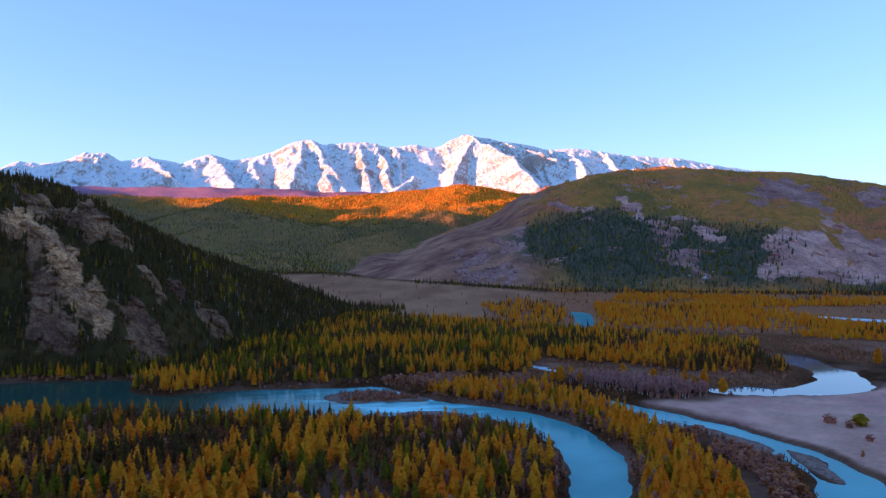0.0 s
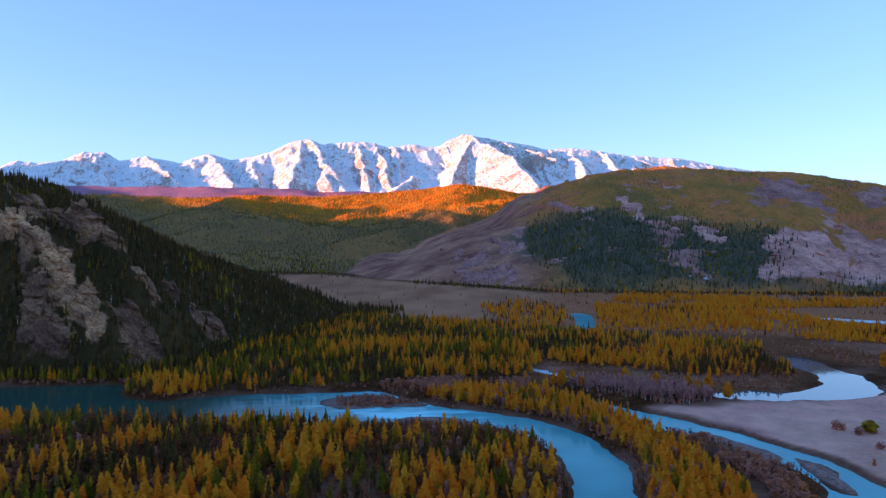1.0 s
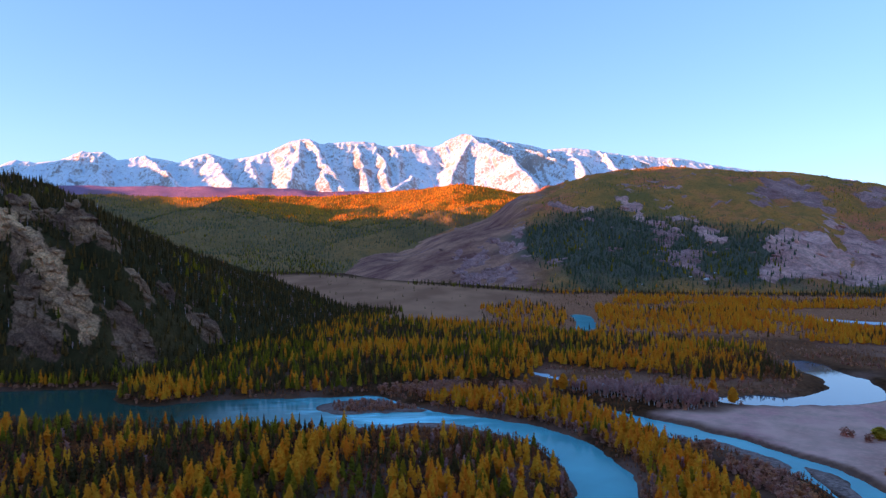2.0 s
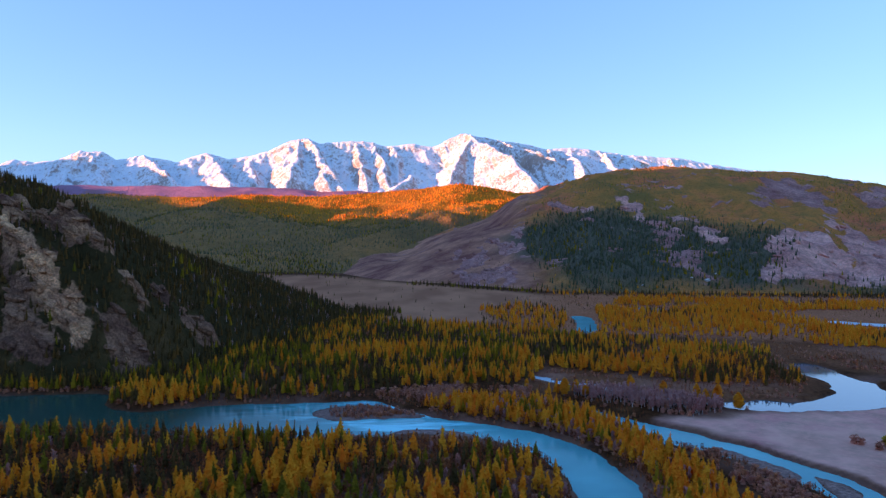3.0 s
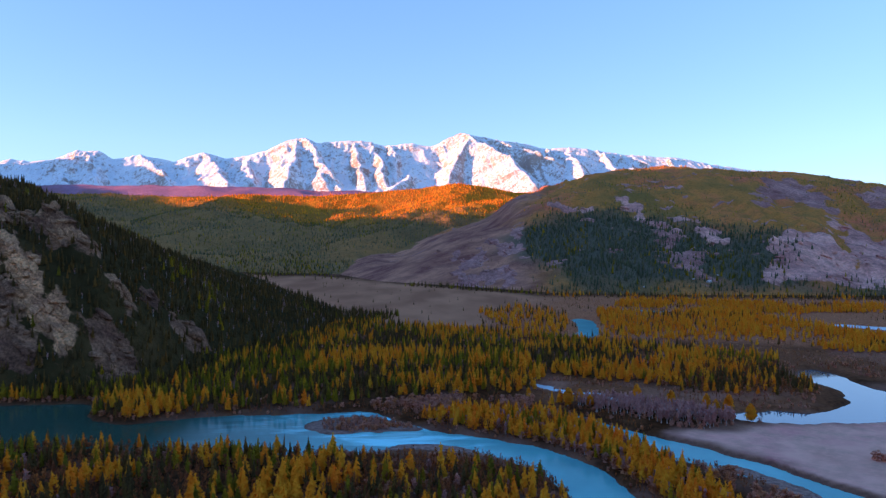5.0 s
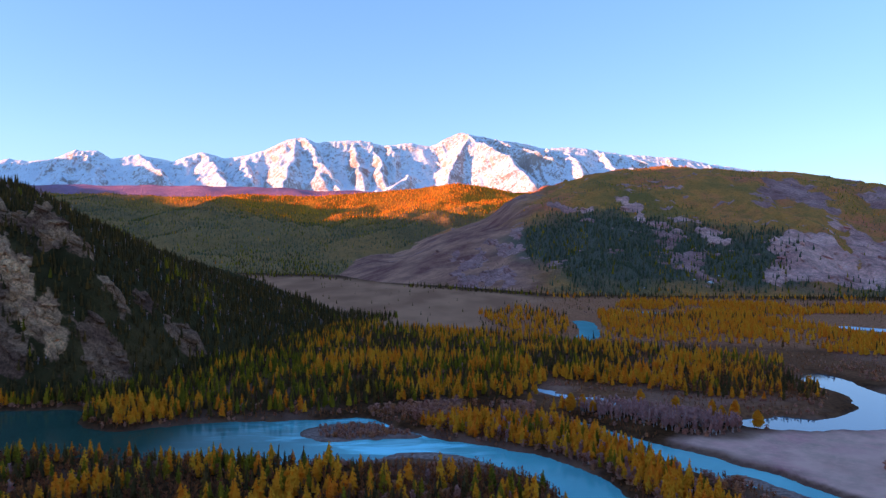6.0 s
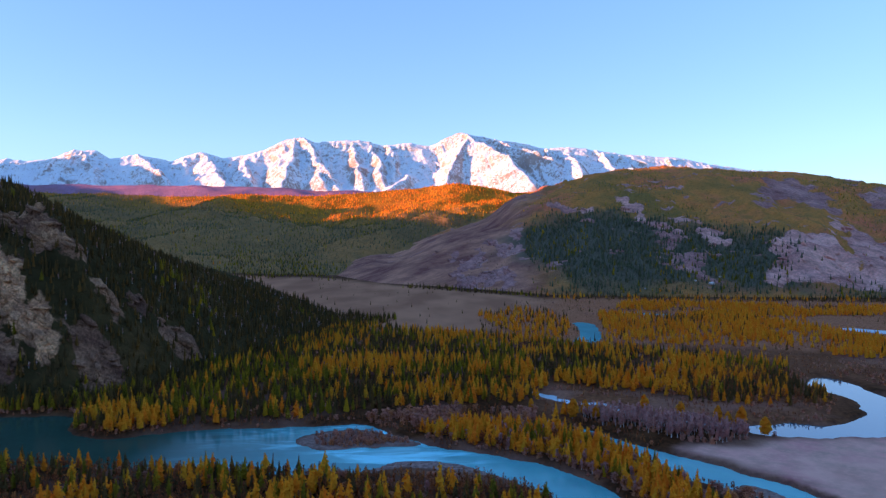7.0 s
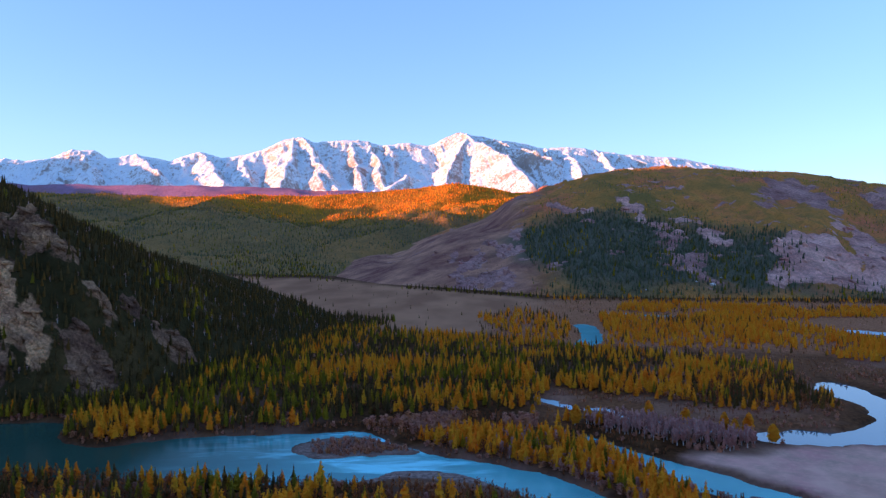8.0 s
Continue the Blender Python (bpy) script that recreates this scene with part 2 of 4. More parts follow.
def right_hill(x, y):
    d = signed_far(x, y, RIGHT_FOOT)
    top = np.interp(x, [-100, 250, 600, 850, 1080, 1400], [262, 280, 284, 276, 206, 170])
    left = np.clip((300 - x) / 300, 0, 1) * step(1350, 1650, y)
    s = (0.392 + 0.05 * left) * np.maximum(d, 0)
    z = top - np.log1p(np.exp(np.clip((top - s) / 26, -30, 30))) * 26
    z = np.maximum(z, 0) + 0.0
    fan = right_dry(x, y)
    up = step(5, 120, d) * (1 - 0.75 * step(0.8, 1.05, s / top)) * (1 - 0.7 * fan)
    wx, wy = x + 40 * fbm(x / 160, y / 160, 2, 41), y + 40 * fbm(x / 160, y / 160, 2, 45)
    z = z + up * (46 * (ridged(wx / 210, wy / 420, 3, 47) - 0.55) + 9 * (ridged(wx / 48, wy / 60, 3, 51) - 0.5) + 2.2 * fbm(x / 12, y / 12, 2, 55))
    z = z + 3 * fbm(x / 70, y / 70, 3, 57) * step(20, 150, d)
    z = z + right_rock(x, y) * step(10, 60, d) * (1 - 0.6 * fan) * (17 * (ridged((wx + 0.7 * wy) / 62, (wy - 0.7 * wx) / 150, 4, 58, 0.55, 1.0) - 0.6) + 4)
    z = z - 36 * step(190, 110, x) * step(-230, -60, x) * step(1330, 1520, y) * step(60, 200, d)
    return np.where(d > 0, z, -0.4 * np.minimum(-d, 40)) - 0.5


def back_hill(x, y):
    u = x / np.maximum(y, 1) * 2900
    crest = np.interp(u, [-2600, -1450, -1100, -800, -435, -145, 90, 320, 800, 2600], [330, 284, 280, 279, 283, 312, 331, 296, 286, 330])
    s = np.clip((y - 1330) / (2900 - 1330), 0, 1.4)
    z = 6 + (crest - 6) * np.minimum(s, 1) ** 1.12 - 90 * np.maximum(s - 1, 0)
    mid = step(0.02, 0.3, s) * (1 - 0.8 * step(0.75, 1.0, s))
    wx = x + 90 * fbm(x / 400, y / 400, 2, 61)
    z = z + mid * (70 * (ridged(wx / 520, y / 1500, 3, 63) - 0.6) + 14 * fbm(x / 110, y / 160, 3, 67)) + 3 * fbm(x / 40, y / 40, 2, 69) * step(0, 0.2, s)
    return z - 3


def back_sunlit(x, y):
    """Sunlit orange put into the colour of ground and larches: more, the higher up."""
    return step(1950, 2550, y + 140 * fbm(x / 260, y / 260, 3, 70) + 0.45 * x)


def far_ridge(x, y):
    top = np.interp(x / y * 3550, [-3000, -1950, -1500, -1000, -700, -300, 400, 3000], [380, 366, 362, 360, 352, 330, 300, 330])
    s = np.clip((y - 2950) / 600, 0, 1.6)
    return 150 + (top - 150) * np.sin(np.minimum(s, 1) * math.pi / 2) - 60 * np.maximum(s - 1, 0) + 10 * fbm(x / 200, y / 200, 4, 71)


CREST = [(-3600, 560), (-3043, 591), (-2907, 641), (-2771, 622), (-2616, 634), (-2460, 700), (-2305, 692), (-2208, 634), (-2033, 672), (-1801, 622), (-1606, 688),
    (-1451, 641), (-1335, 661), (-1180, 700), (-1044, 765), (-919, 789), (-830, 754), (-714, 758), (-520, 773), (-365, 731), (-190, 750), (-54, 727),
    (62, 785), (147, 827), (256, 804), (372, 777), (586, 750), (702, 715), (877, 727), (1071, 707), (1265, 676), (1459, 665), (1653, 657), (1789, 626),
    (1964, 595), (2391, 545), (2857, 506), (3043, 467), (3600, 430)]


SPURS = [(-1043, 12, 753, -712, 520, 486), (-907, 12, 788, -670, 480, 515), (-558, 12, 715, -480, 300, 552), (-326, 12, 738, -251, 480, 469), (-74, 12, 718, 0, 190, 608), (186, 12, 819, 427, 430, 622), (427, 430, 622, 567, 760, 398), (341, 12, 788, 595, 200, 689), (876, 12, 715, 878, 520, 500),
    (1132, 12, 691, 1089, 450, 528), (1271, 12, 645, 1236, 380, 536), (-2395, 12, 695, -2206, 260, 567), (-2206, 260, 567, -1947, 760, 391), (-2015, 12, 672, -1712, 420, 517), (-1574, 12, 680, -1238, 650, 433), (-1306, 12, 649, -1153, 420, 510), (-2566, 12, 614, -2203, 600, 418), (-155, 430, 495, -306, 760, 372)]      # where each leaves the crest and where it ends: x, way out, height


def buttress(x, d, x0, d0, z0, x1, d1, z1, sunny, shady):
    """A sharp ridge that runs down and out from the crest, with a broad flank and a steep one."""
    t = (d - d0) / (d1 - d0)
    q = np.clip(t, 0, 1)
    out = np.maximum(t - 1, 0) * (d1 - d0)
    side = x - (x0 + (x1 - x0) * np.minimum(t, 1.6)) + 16 * fbm(d / 90, x / 300, 3, int(x0) % 97)
    return z0 + (z1 - z0) * q - 0.8 * out - 1.2 * np.maximum(d0 - d, 0) - sunny * np.maximum(-side, 0) - shady * np.maximum(side, 0)


def snow_range(x, y):
    cx, cz = np.array(CREST, float).T
    top = np.interp(x, cx, cz) + 16 * (ridged(x / 62, 0 * x, 4, 99, 0.6, 1.0) - 0.6)
    d = 4690 - y                                        # towards the valley
    base = 320 + 20 * fbm(x / 300, y / 300, 2, 81)
    s = np.clip(d / 900, 0, 1)
    soft = np.interp(x - 0.22 * d + 70 * fbm(x / 330, y / 330, 2, 83), cx, cz)
    hold = step(0, 0.2, s)
    z = base + (top * (1 - hold) + soft * hold - base) * (1 - s) ** 1.8
    for spur in SPURS:
        z = np.maximum(z, buttress(x, d, *spur, 0.52, 0.95))
    g = np.random.default_rng(12)
    for k in range(30):                                 # lesser ribs along the whole crest
        x0, run = g.uniform(-3300, 2500), g.uniform(140, 420)
        z0 = float(np.interp(x0, cx, cz)) - g.uniform(5, 60)
        rib = (x0, g.uniform(10, 60), z0, x0 + g.uniform(-130, 150), 60 + run, z0 - run * g.uniform(0.5, 0.75))
        near = np.abs(x - x0) < 500
        z[near] = np.maximum(z[near], buttress(x[near], d[near], *rib, g.uniform(0.75, 1.0), g.uniform(0.9, 1.3)))
    amp = step(0.0, 0.15, s) * (1 - 0.9 * step(0.45, 0.95, s))
    rib = ridged((x - 0.1 * d) / 95 + 0.4 * fbm(x / 150, y / 150, 2, 91), y / 330, 2, 93, 0.5, 1.0) - 0.62
    fine = ridged((x - 0.2 * d) / 34 + 0.5 * fbm(x / 70, y / 70, 3, 95), y / 70, 4, 97, 0.6, 1.0) - 0.6
    z = z + amp * 40 * rib + step(0, 0.05, s) * (1 - 0.8 * s) * 30 * fine
    z = np.minimum(z, top - 0.2 * np.maximum(d, 0) + 6)
    back = np.maximum(-d, 0)
    return z - back * 0.9


def terrain(x, y):
    """The height on which things stand."""
    return np.maximum(np.maximum(valley(x, y), left_hill(x, y)), np.maximum(right_hill(x, y), np.where(y > 1300, back_hill(x, y), -50)))


# ---- materials ----
class Mat:
    """A node material with short ways to wire it."""

    def __init__(self, name, rough=0.9, metal=0.0, specular=0.03):
        self.m = bpy.data.materials.new(name)
        self.m.use_nodes = True
        self.t = self.m.node_tree
        self.b = self.t.nodes["Principled BSDF"]
        self.b.inputs["Roughness"].default_value = rough
        self.b.inputs["Metallic"].default_value = metal
        self.b.inputs["Specular IOR Level"].default_value = specular
        geo = self.t.nodes.new("ShaderNodeNewGeometry")
        self.position, self.normal = geo.outputs["Position"], geo.outputs["Normal"]

    def put(self, value, socket):
        if isinstance(value, (int, float)):
            socket.default_value = value
        elif isinstance(value, tuple):
            socket.default_value = (*value, 1.0)[:len(socket.default_value)]
        else:
            self.t.links.new(value, socket)

    def noise(self, size, detail=4.0, rough=0.6, stretch=(1, 1, 1), distortion=0.0, turn=(0, 0, 0)):
        mp = self.t.nodes.new("ShaderNodeMapping")
        mp.inputs["Scale"].default_value = [s / size for s in stretch]
        place = self.position
        if any(turn):
            tilt = self.t.nodes.new("ShaderNodeMapping")
            tilt.inputs["Rotation"].default_value = [radians(a) for a in turn]
            self.t.links.new(place, tilt.inputs["Vector"])
            place = tilt.outputs["Vector"]
        self.t.links.new(place, mp.inputs["Vector"])
        n = self.t.nodes.new("ShaderNodeTexNoise")
        n.inputs["Scale"].default_value, n.inputs["Detail"].default_value = 1.0, detail
        n.inputs["Roughness"].default_value, n.inputs["Distortion"].default_value = rough, distortion
        self.t.links.new(mp.outputs["Vector"], n.inputs["Vector"])
        return n.outputs["Fac"]

    def ramp(self, fac, stops):
        r = self.t.nodes.new("ShaderNodeValToRGB")
        e = r.color_ramp.elements
        while len(e) < len(stops):
            e.new(0.5)
        for el, (p, c) in zip(e, stops):
            el.position, el.color = p, (*c, 1.0) if isinstance(c, tuple) else (c, c, c, 1.0)
        self.put(fac, r.inputs["Fac"])
        return r.outputs["Color"]

    def mix(self, fac, a, b, kind="MIX"):
        n = self.t.nodes.new("ShaderNodeMix")
        n.data_type, n.blend_type = "RGBA", kind
        self.put(fac, n.inputs[0]), self.put(a, n.inputs[6]), self.put(b, n.inputs[7])
        return n.outputs[2]

    def math(self, op, a, b=0.0, c=0.0):
        n = self.t.nodes.new("ShaderNodeMath")
        n.operation = op
        for v, s in zip((a, b, c), n.inputs):
            self.put(v, s)
        return n.outputs[0]

    def attribute(self, name):
        n = self.t.nodes.new("ShaderNodeAttribute")
        n.attribute_name = name
        return n.outputs["Fac"]

    def slope(self):
        n = self.t.nodes.new("ShaderNodeSeparateXYZ")
        self.t.links.new(self.normal, n.inputs[0])
        return n.outputs["Z"]

    def bump(self, height, distance, strength=1.0):
        n = self.t.nodes.new("ShaderNodeBump")
        n.inputs["Strength"].default_value, n.inputs["Distance"].default_value = strength, distance
        self.put(height, n.inputs["Height"])
        self.t.links.new(n.outputs["Normal"], self.b.inputs["Normal"])

    def colour(self, c):
        self.put(c, self.b.inputs["Base Color"])
        return self.m


def ground_material():
    m = Mat("dry valley grass", 0.95)
    big, mid, fine = m.noise(70, 4), m.noise(13, 5), m.noise(2.2, 4)
    grass = m.ramp(big, [(0.34, (0.671, 0.255, 0.194)), (0.5, (0.886, 0.382, 0.29)), (0.64, (0.725, 0.22, 0.205))])
    grass = m.mix(m.ramp(mid, [(0.42, 0.0), (0.68, 0.85)]), grass, (0.563, 0.266, 0.194))
    grass = m.mix(m.ramp(fine, [(0.45, 0.0), (0.75, 0.6)]), grass, (0.935, 0.417, 0.312))
    dun = m.mix(m.ramp(m.noise(70, 3, 0.5, (1.4, 0.6, 1)), [(0.36, 0.0), (0.64, 1.0)]), (0.402, 0.132, 0.0678), (0.59, 0.207, 0.107))
    grass = m.mix(m.attribute("dun"), grass, dun)
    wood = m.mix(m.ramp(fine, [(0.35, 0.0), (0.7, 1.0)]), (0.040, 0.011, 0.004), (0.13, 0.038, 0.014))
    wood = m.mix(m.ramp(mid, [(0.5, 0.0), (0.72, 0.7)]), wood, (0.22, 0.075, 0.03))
    heath = m.mix(m.ramp(fine, [(0.35, 0.0), (0.7, 1.0)]), (0.30, 0.08, 0.036), (0.66, 0.21, 0.10))
    wood = m.mix(m.attribute("heath"), wood, heath)
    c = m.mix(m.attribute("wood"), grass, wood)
    stones = m.mix(m.ramp(m.noise(1.4, 5), [(0.35, 0.0), (0.65, 1.0)]), (0.15, 0.082, 0.068), (0.42, 0.235, 0.195))
    c = m.mix(m.attribute("shore"), c, stones)
    m.bump(m.math("MULTIPLY", m.noise(3.0, 4, 0.6), m.math("SUBTRACT", 1.0, m.attribute("dun"))), 0.15)
    return m.colour(c)


def slope_material(name, grass_a, grass_b, grass_c, rock_a, rock_b, size, dry=False, turf_a=(0.16, 0.07, 0.062), turf_b=(0.43, 0.225, 0.16), crisp=0.8):
    """Hillside: patchy low growth, bare rock where the attribute rock says so and on steep ground."""
    m = Mat(name, 0.95)
    big, mid, fine = m.noise(size, 5), m.noise(size / 6, 5), m.noise(size / 40, 5)
    low = m.ramp(big, [(0.32, grass_a), (0.50, grass_b), (0.64, grass_c)])
    low = m.mix(m.ramp(mid, [(0.45, 0.0), (0.7, 0.75)]), low, grass_a)
    low = m.mix(m.ramp(fine, [(0.5, 0.0), (0.75, 0.5)]), low, (0.05, 0.05, 0.025))
    if dry:
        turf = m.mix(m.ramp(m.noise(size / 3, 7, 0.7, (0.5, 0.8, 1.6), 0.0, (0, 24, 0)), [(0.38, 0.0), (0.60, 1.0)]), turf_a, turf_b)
        # on the larch slope this mask carries the painted sunlit orange
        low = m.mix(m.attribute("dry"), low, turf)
        low = m.mix(m.attribute("dense"), low, (0.14, 0.12, 0.08))
    face = m.ramp(m.noise(size / 3.2, 7, 0.66, (0.35, 1, 1.5), 0.0, (0, -32, 0)), [(0.34, rock_a), (0.62, rock_b)])     # strata that dip
    grit = m.ramp(m.noise(size / 22, 6, 0.7, (0.5, 1, 1), 0.0, (0, -32, 0)), [(0.32, 0.82), (0.66, 1.2)])
    stone = m.mix(1.0, face, grit, "MULTIPLY")
    ledge = m.ramp(m.noise(size / 9, 5, 0.6, (0.5, 1, 1.4), 0.0, (0, -24, 0)), [(0.34, 0.66), (0.52, 1.05)])
    stone = m.mix(0.8, stone, ledge, "MULTIPLY")
    stone = m.mix(crisp, stone, m.ramp(m.noise(size / 45, 5, 0.7), [(0.40, 0.55), (0.60, 1.35)]), "MULTIPLY")
    stone = m.mix(1.0, stone, m.mix(m.attribute("pale"), (0.36, 0.34, 0.40), (1.0, 1.0, 1.0)), "MULTIPLY")
    edge = m.math("ADD", m.attribute("rock"), m.math("MULTIPLY", m.math("SUBTRACT", m.noise(size / 7, 7, 0.68, (0.5, 1, 1.4), 0.0, (0, -30, 0)), 0.5), 1.9))
    c = m.mix(m.ramp(edge, [(0.40, 0.0), (0.58, 1.0)]), low, stone)
    m.bump(m.math("ADD", m.noise(size / 14, 7, 0.68, (1, 1, 0.6)), m.math("MULTIPLY", fine, 0.35)), size / 22)
    return m.colour(c)


def snow_material():
    m = Mat("snow and rock", 0.6, 0.0, 0.3)
    rock = m.ramp(m.noise(60, 6), [(0.3, (0.34, 0.22, 0.19)), (0.7, (0.56, 0.40, 0.34))])
    snow = m.ramp(m.noise(160, 4), [(0.3, (0.80, 0.82, 0.86)), (0.7, (0.90, 0.90, 0.91))])
    steep = m.math("ADD", m.slope(), m.math("MULTIPLY", m.math("SUBTRACT", m.noise(13, 9, 0.8, (1, 1, 0.5), 0.3), 0.5), 2.2))
    c = m.mix(m.ramp(steep, [(0.56, 1.0), (0.72, 0.0)]), snow, rock)
    lowland = m.ramp(m.noise(90, 5), [(0.35, (0.16, 0.08, 0.07)), (0.65, (0.26, 0.15, 0.13))])
    c = m.mix(m.attribute("low"), c, lowland)
    m.bump(m.noise(30, 9, 0.75, (1, 1, 0.6)), 11.0, 0.6)
    return m.colour(c)


def water_material(name, rough, deep, shallow, riffle, wave, gloss, ior=1.33):
    m = Mat(name, rough, 0.0, gloss)
    m.b.inputs["IOR"].default_value = ior
    c = m.ramp(m.noise(45, 4), [(0.3, deep), (0.7, shallow)])
    run = m.attribute("run")                                     # shallow fast water
    c = m.mix(m.math("MULTIPLY", run, m.ramp(m.noise(10, 5, 0.6, (0.3, 1.0, 1), 0.8), [(0.47, 0.0), (0.62, 0.9)])), c, riffle)
    c = m.mix(m.math("MULTIPLY", run, m.ramp(m.noise(14, 4, 0.6, (0.3, 0.9, 1), 0.8), [(0.38, 1.0), (0.48, 0.0)])), c, deep)
    c = m.mix(m.attribute("hill_shade"), c, (0.007, 0.062, 0.045))      # the steep hill's shade and reflection, put into the water colour
    m.put(m.ramp(m.noise(26, 4, 0.6, (1, 2.0, 1)), [(0.35, rough), (0.7, rough * 1.9)]), m.b.inputs["Roughness"])
    m.bump(m.math("ADD", m.noise(2.5, 4, 0.6, (1, 2.2, 1)), m.math("MULTIPLY", m.noise(14, 3), 0.8)), wave, 0.5)
    return m.colour(c)


def leaf_material(name, stops, inner, rough=0.8, deep=0.6):
    """Foliage: each tree its own hue, each clump its own shade of it."""
    m = Mat(name, rough, 0.0, 0.02)
    info = m.t.nodes.new("ShaderNodeObjectInfo")
    hue = m.math("FRACT", m.math("ADD", m.attribute("tint"), info.outputs["Random"]))
    geo = m.t.nodes.new("ShaderNodeNewGeometry")
    c = m.ramp(hue, stops)
    c = m.mix(m.math("MULTIPLY", geo.outputs["Random Per Island"], deep), c, inner)
    thin = m.t.nodes.new("ShaderNodeBsdfTranslucent")      # light passes through thin leaves
    both = m.t.nodes.new("ShaderNodeMixShader")
    both.inputs[0].default_value = 0.48
    m.put(c, thin.inputs["Color"])
    m.t.links.new(m.b.outputs[0], both.inputs[1])
    m.t.links.new(thin.outputs[0], both.inputs[2])
    m.t.links.new(both.outputs[0], m.t.nodes["Material Output"].inputs["Surface"])
    return m.colour(c)


def bark_material(name, a, b):
    m = Mat(name, 0.9)
    return m.colour(m.ramp(m.noise(0.6, 4, 0.6, (1, 1, 0.3)), [(0.35, a), (0.65, b)]))


GROUND = ground_material()
LEFT_ROCK = slope_material("wooded rock slope", (0.045, 0.030, 0.012), (0.075, 0.045, 0.017), (0.15, 0.075, 0.03), (0.38, 0.15, 0.09), (0.98, 0.45, 0.225), 60)
RIGHT_ROCK = slope_material("autumn hillside", (0.30, 0.165, 0.05), (0.72, 0.24, 0.06), (0.86, 0.20, 0.09), (0.58, 0.20, 0.17), (0.96, 0.43, 0.35), 170, True, (0.30, 0.09, 0.072), (0.72, 0.27, 0.165), 0.35)
# its last two colours are the orange of low sun, painted on
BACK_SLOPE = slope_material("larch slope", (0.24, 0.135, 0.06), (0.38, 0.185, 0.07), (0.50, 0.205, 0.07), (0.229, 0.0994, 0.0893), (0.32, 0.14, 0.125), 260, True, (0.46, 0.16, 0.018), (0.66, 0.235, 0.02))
PURPLE_SLOPE = slope_material("heather slope", (0.38, 0.17, 0.25), (0.48, 0.22, 0.32), (0.46, 0.18, 0.20), (0.20, 0.12, 0.12), (0.30, 0.20, 0.20), 240)
SNOW = snow_material()
WATER = water_material("flowing glacial water", 0.08, (0.0, 0.31, 0.33), (0.0, 0.48, 0.50), (0.04, 0.80, 0.88), 0.06, 0.3, 1.12)
STILL = water_material("still water", 0.02, (0.004, 0.09, 0.12), (0.006, 0.11, 0.15), (0.006, 0.11, 0.15), 0.006, 0.9, 1.75)
# the pale base colour stands in for sky reflected off ripples
SKY_RIPPLED = water_material("shallow rippled water, sky glint in colour", 0.3, (0.24, 0.46, 0.52), (0.42, 0.62, 0.68), (0.42, 0.62, 0.68), 0.05, 0.5)
GOLD = leaf_material("golden larch needles", [(0.0, (0.90, 0.43, 0.03)), (0.3, (0.98, 0.41, 0.025)), (0.7, (0.98, 0.35, 0.02)), (1.0, (0.98, 0.26, 0.02))], (0.84, 0.29, 0.02), 0.8, 0.45)
LIME = leaf_material("turning larch needles", [(0.0, (0.23, 0.185, 0.02)), (0.5, (0.40, 0.27, 0.02)), (1.0, (0.68, 0.35, 0.02))], (0.10, 0.075, 0.012))
DARK = leaf_material("dark conifer needles", [(0.0, (0.14, 0.0811, 0.034)), (0.6, (0.198, 0.11, 0.0362)), (1.0, (0.338, 0.143, 0.034))], (0.0789, 0.043, 0.0204))
# conifers further off: distance haze put into a lighter, bluer needle colour
HAZED_CONIFER = leaf_material("blue-green conifer needles, haze in colour", [(0.0, (0.13, 0.15, 0.09)), (0.6, (0.18, 0.19, 0.10)), (1.0, (0.30, 0.21, 0.08))], (0.08, 0.09, 0.055))
TWIG = leaf_material("bare twigs", [(0.0, (0.351, 0.0958, 0.0416)), (0.6, (0.486, 0.131, 0.0545)), (1.0, (0.702, 0.202, 0.0495))], (0.162, 0.0424, 0.0198))
GREY_TWIG = leaf_material("grey birch twigs", [(0.0, (0.608, 0.267, 0.232)), (0.6, (0.693, 0.309, 0.27)), (1.0, (0.731, 0.309, 0.225))], (0.463, 0.19, 0.165))
YELLOW = leaf_material("yellow poplar leaves", [(0.0, (0.92, 0.396, 0.03)), (1.0, (0.96, 0.342, 0.025))], (0.74, 0.27, 0.02))
FRESH = leaf_material("yellow-green leaves", [(0.0, (0.52, 0.36, 0.04)), (1.0, (0.62, 0.37, 0.04))], (0.32, 0.22, 0.03))
RUST = leaf_material("rusty shrub leaves", [(0.0, (0.62, 0.249, 0.18)), (0.5, (0.77, 0.318, 0.225)), (1.0, (0.78, 0.284, 0.108))], (0.47, 0.181, 0.117))
BARK = bark_material("grey brown bark", (0.06, 0.045, 0.04), (0.13, 0.10, 0.085))
PALE_BARK = bark_material("pale birch bark", (0.34, 0.29, 0.28), (0.62, 0.55, 0.53))


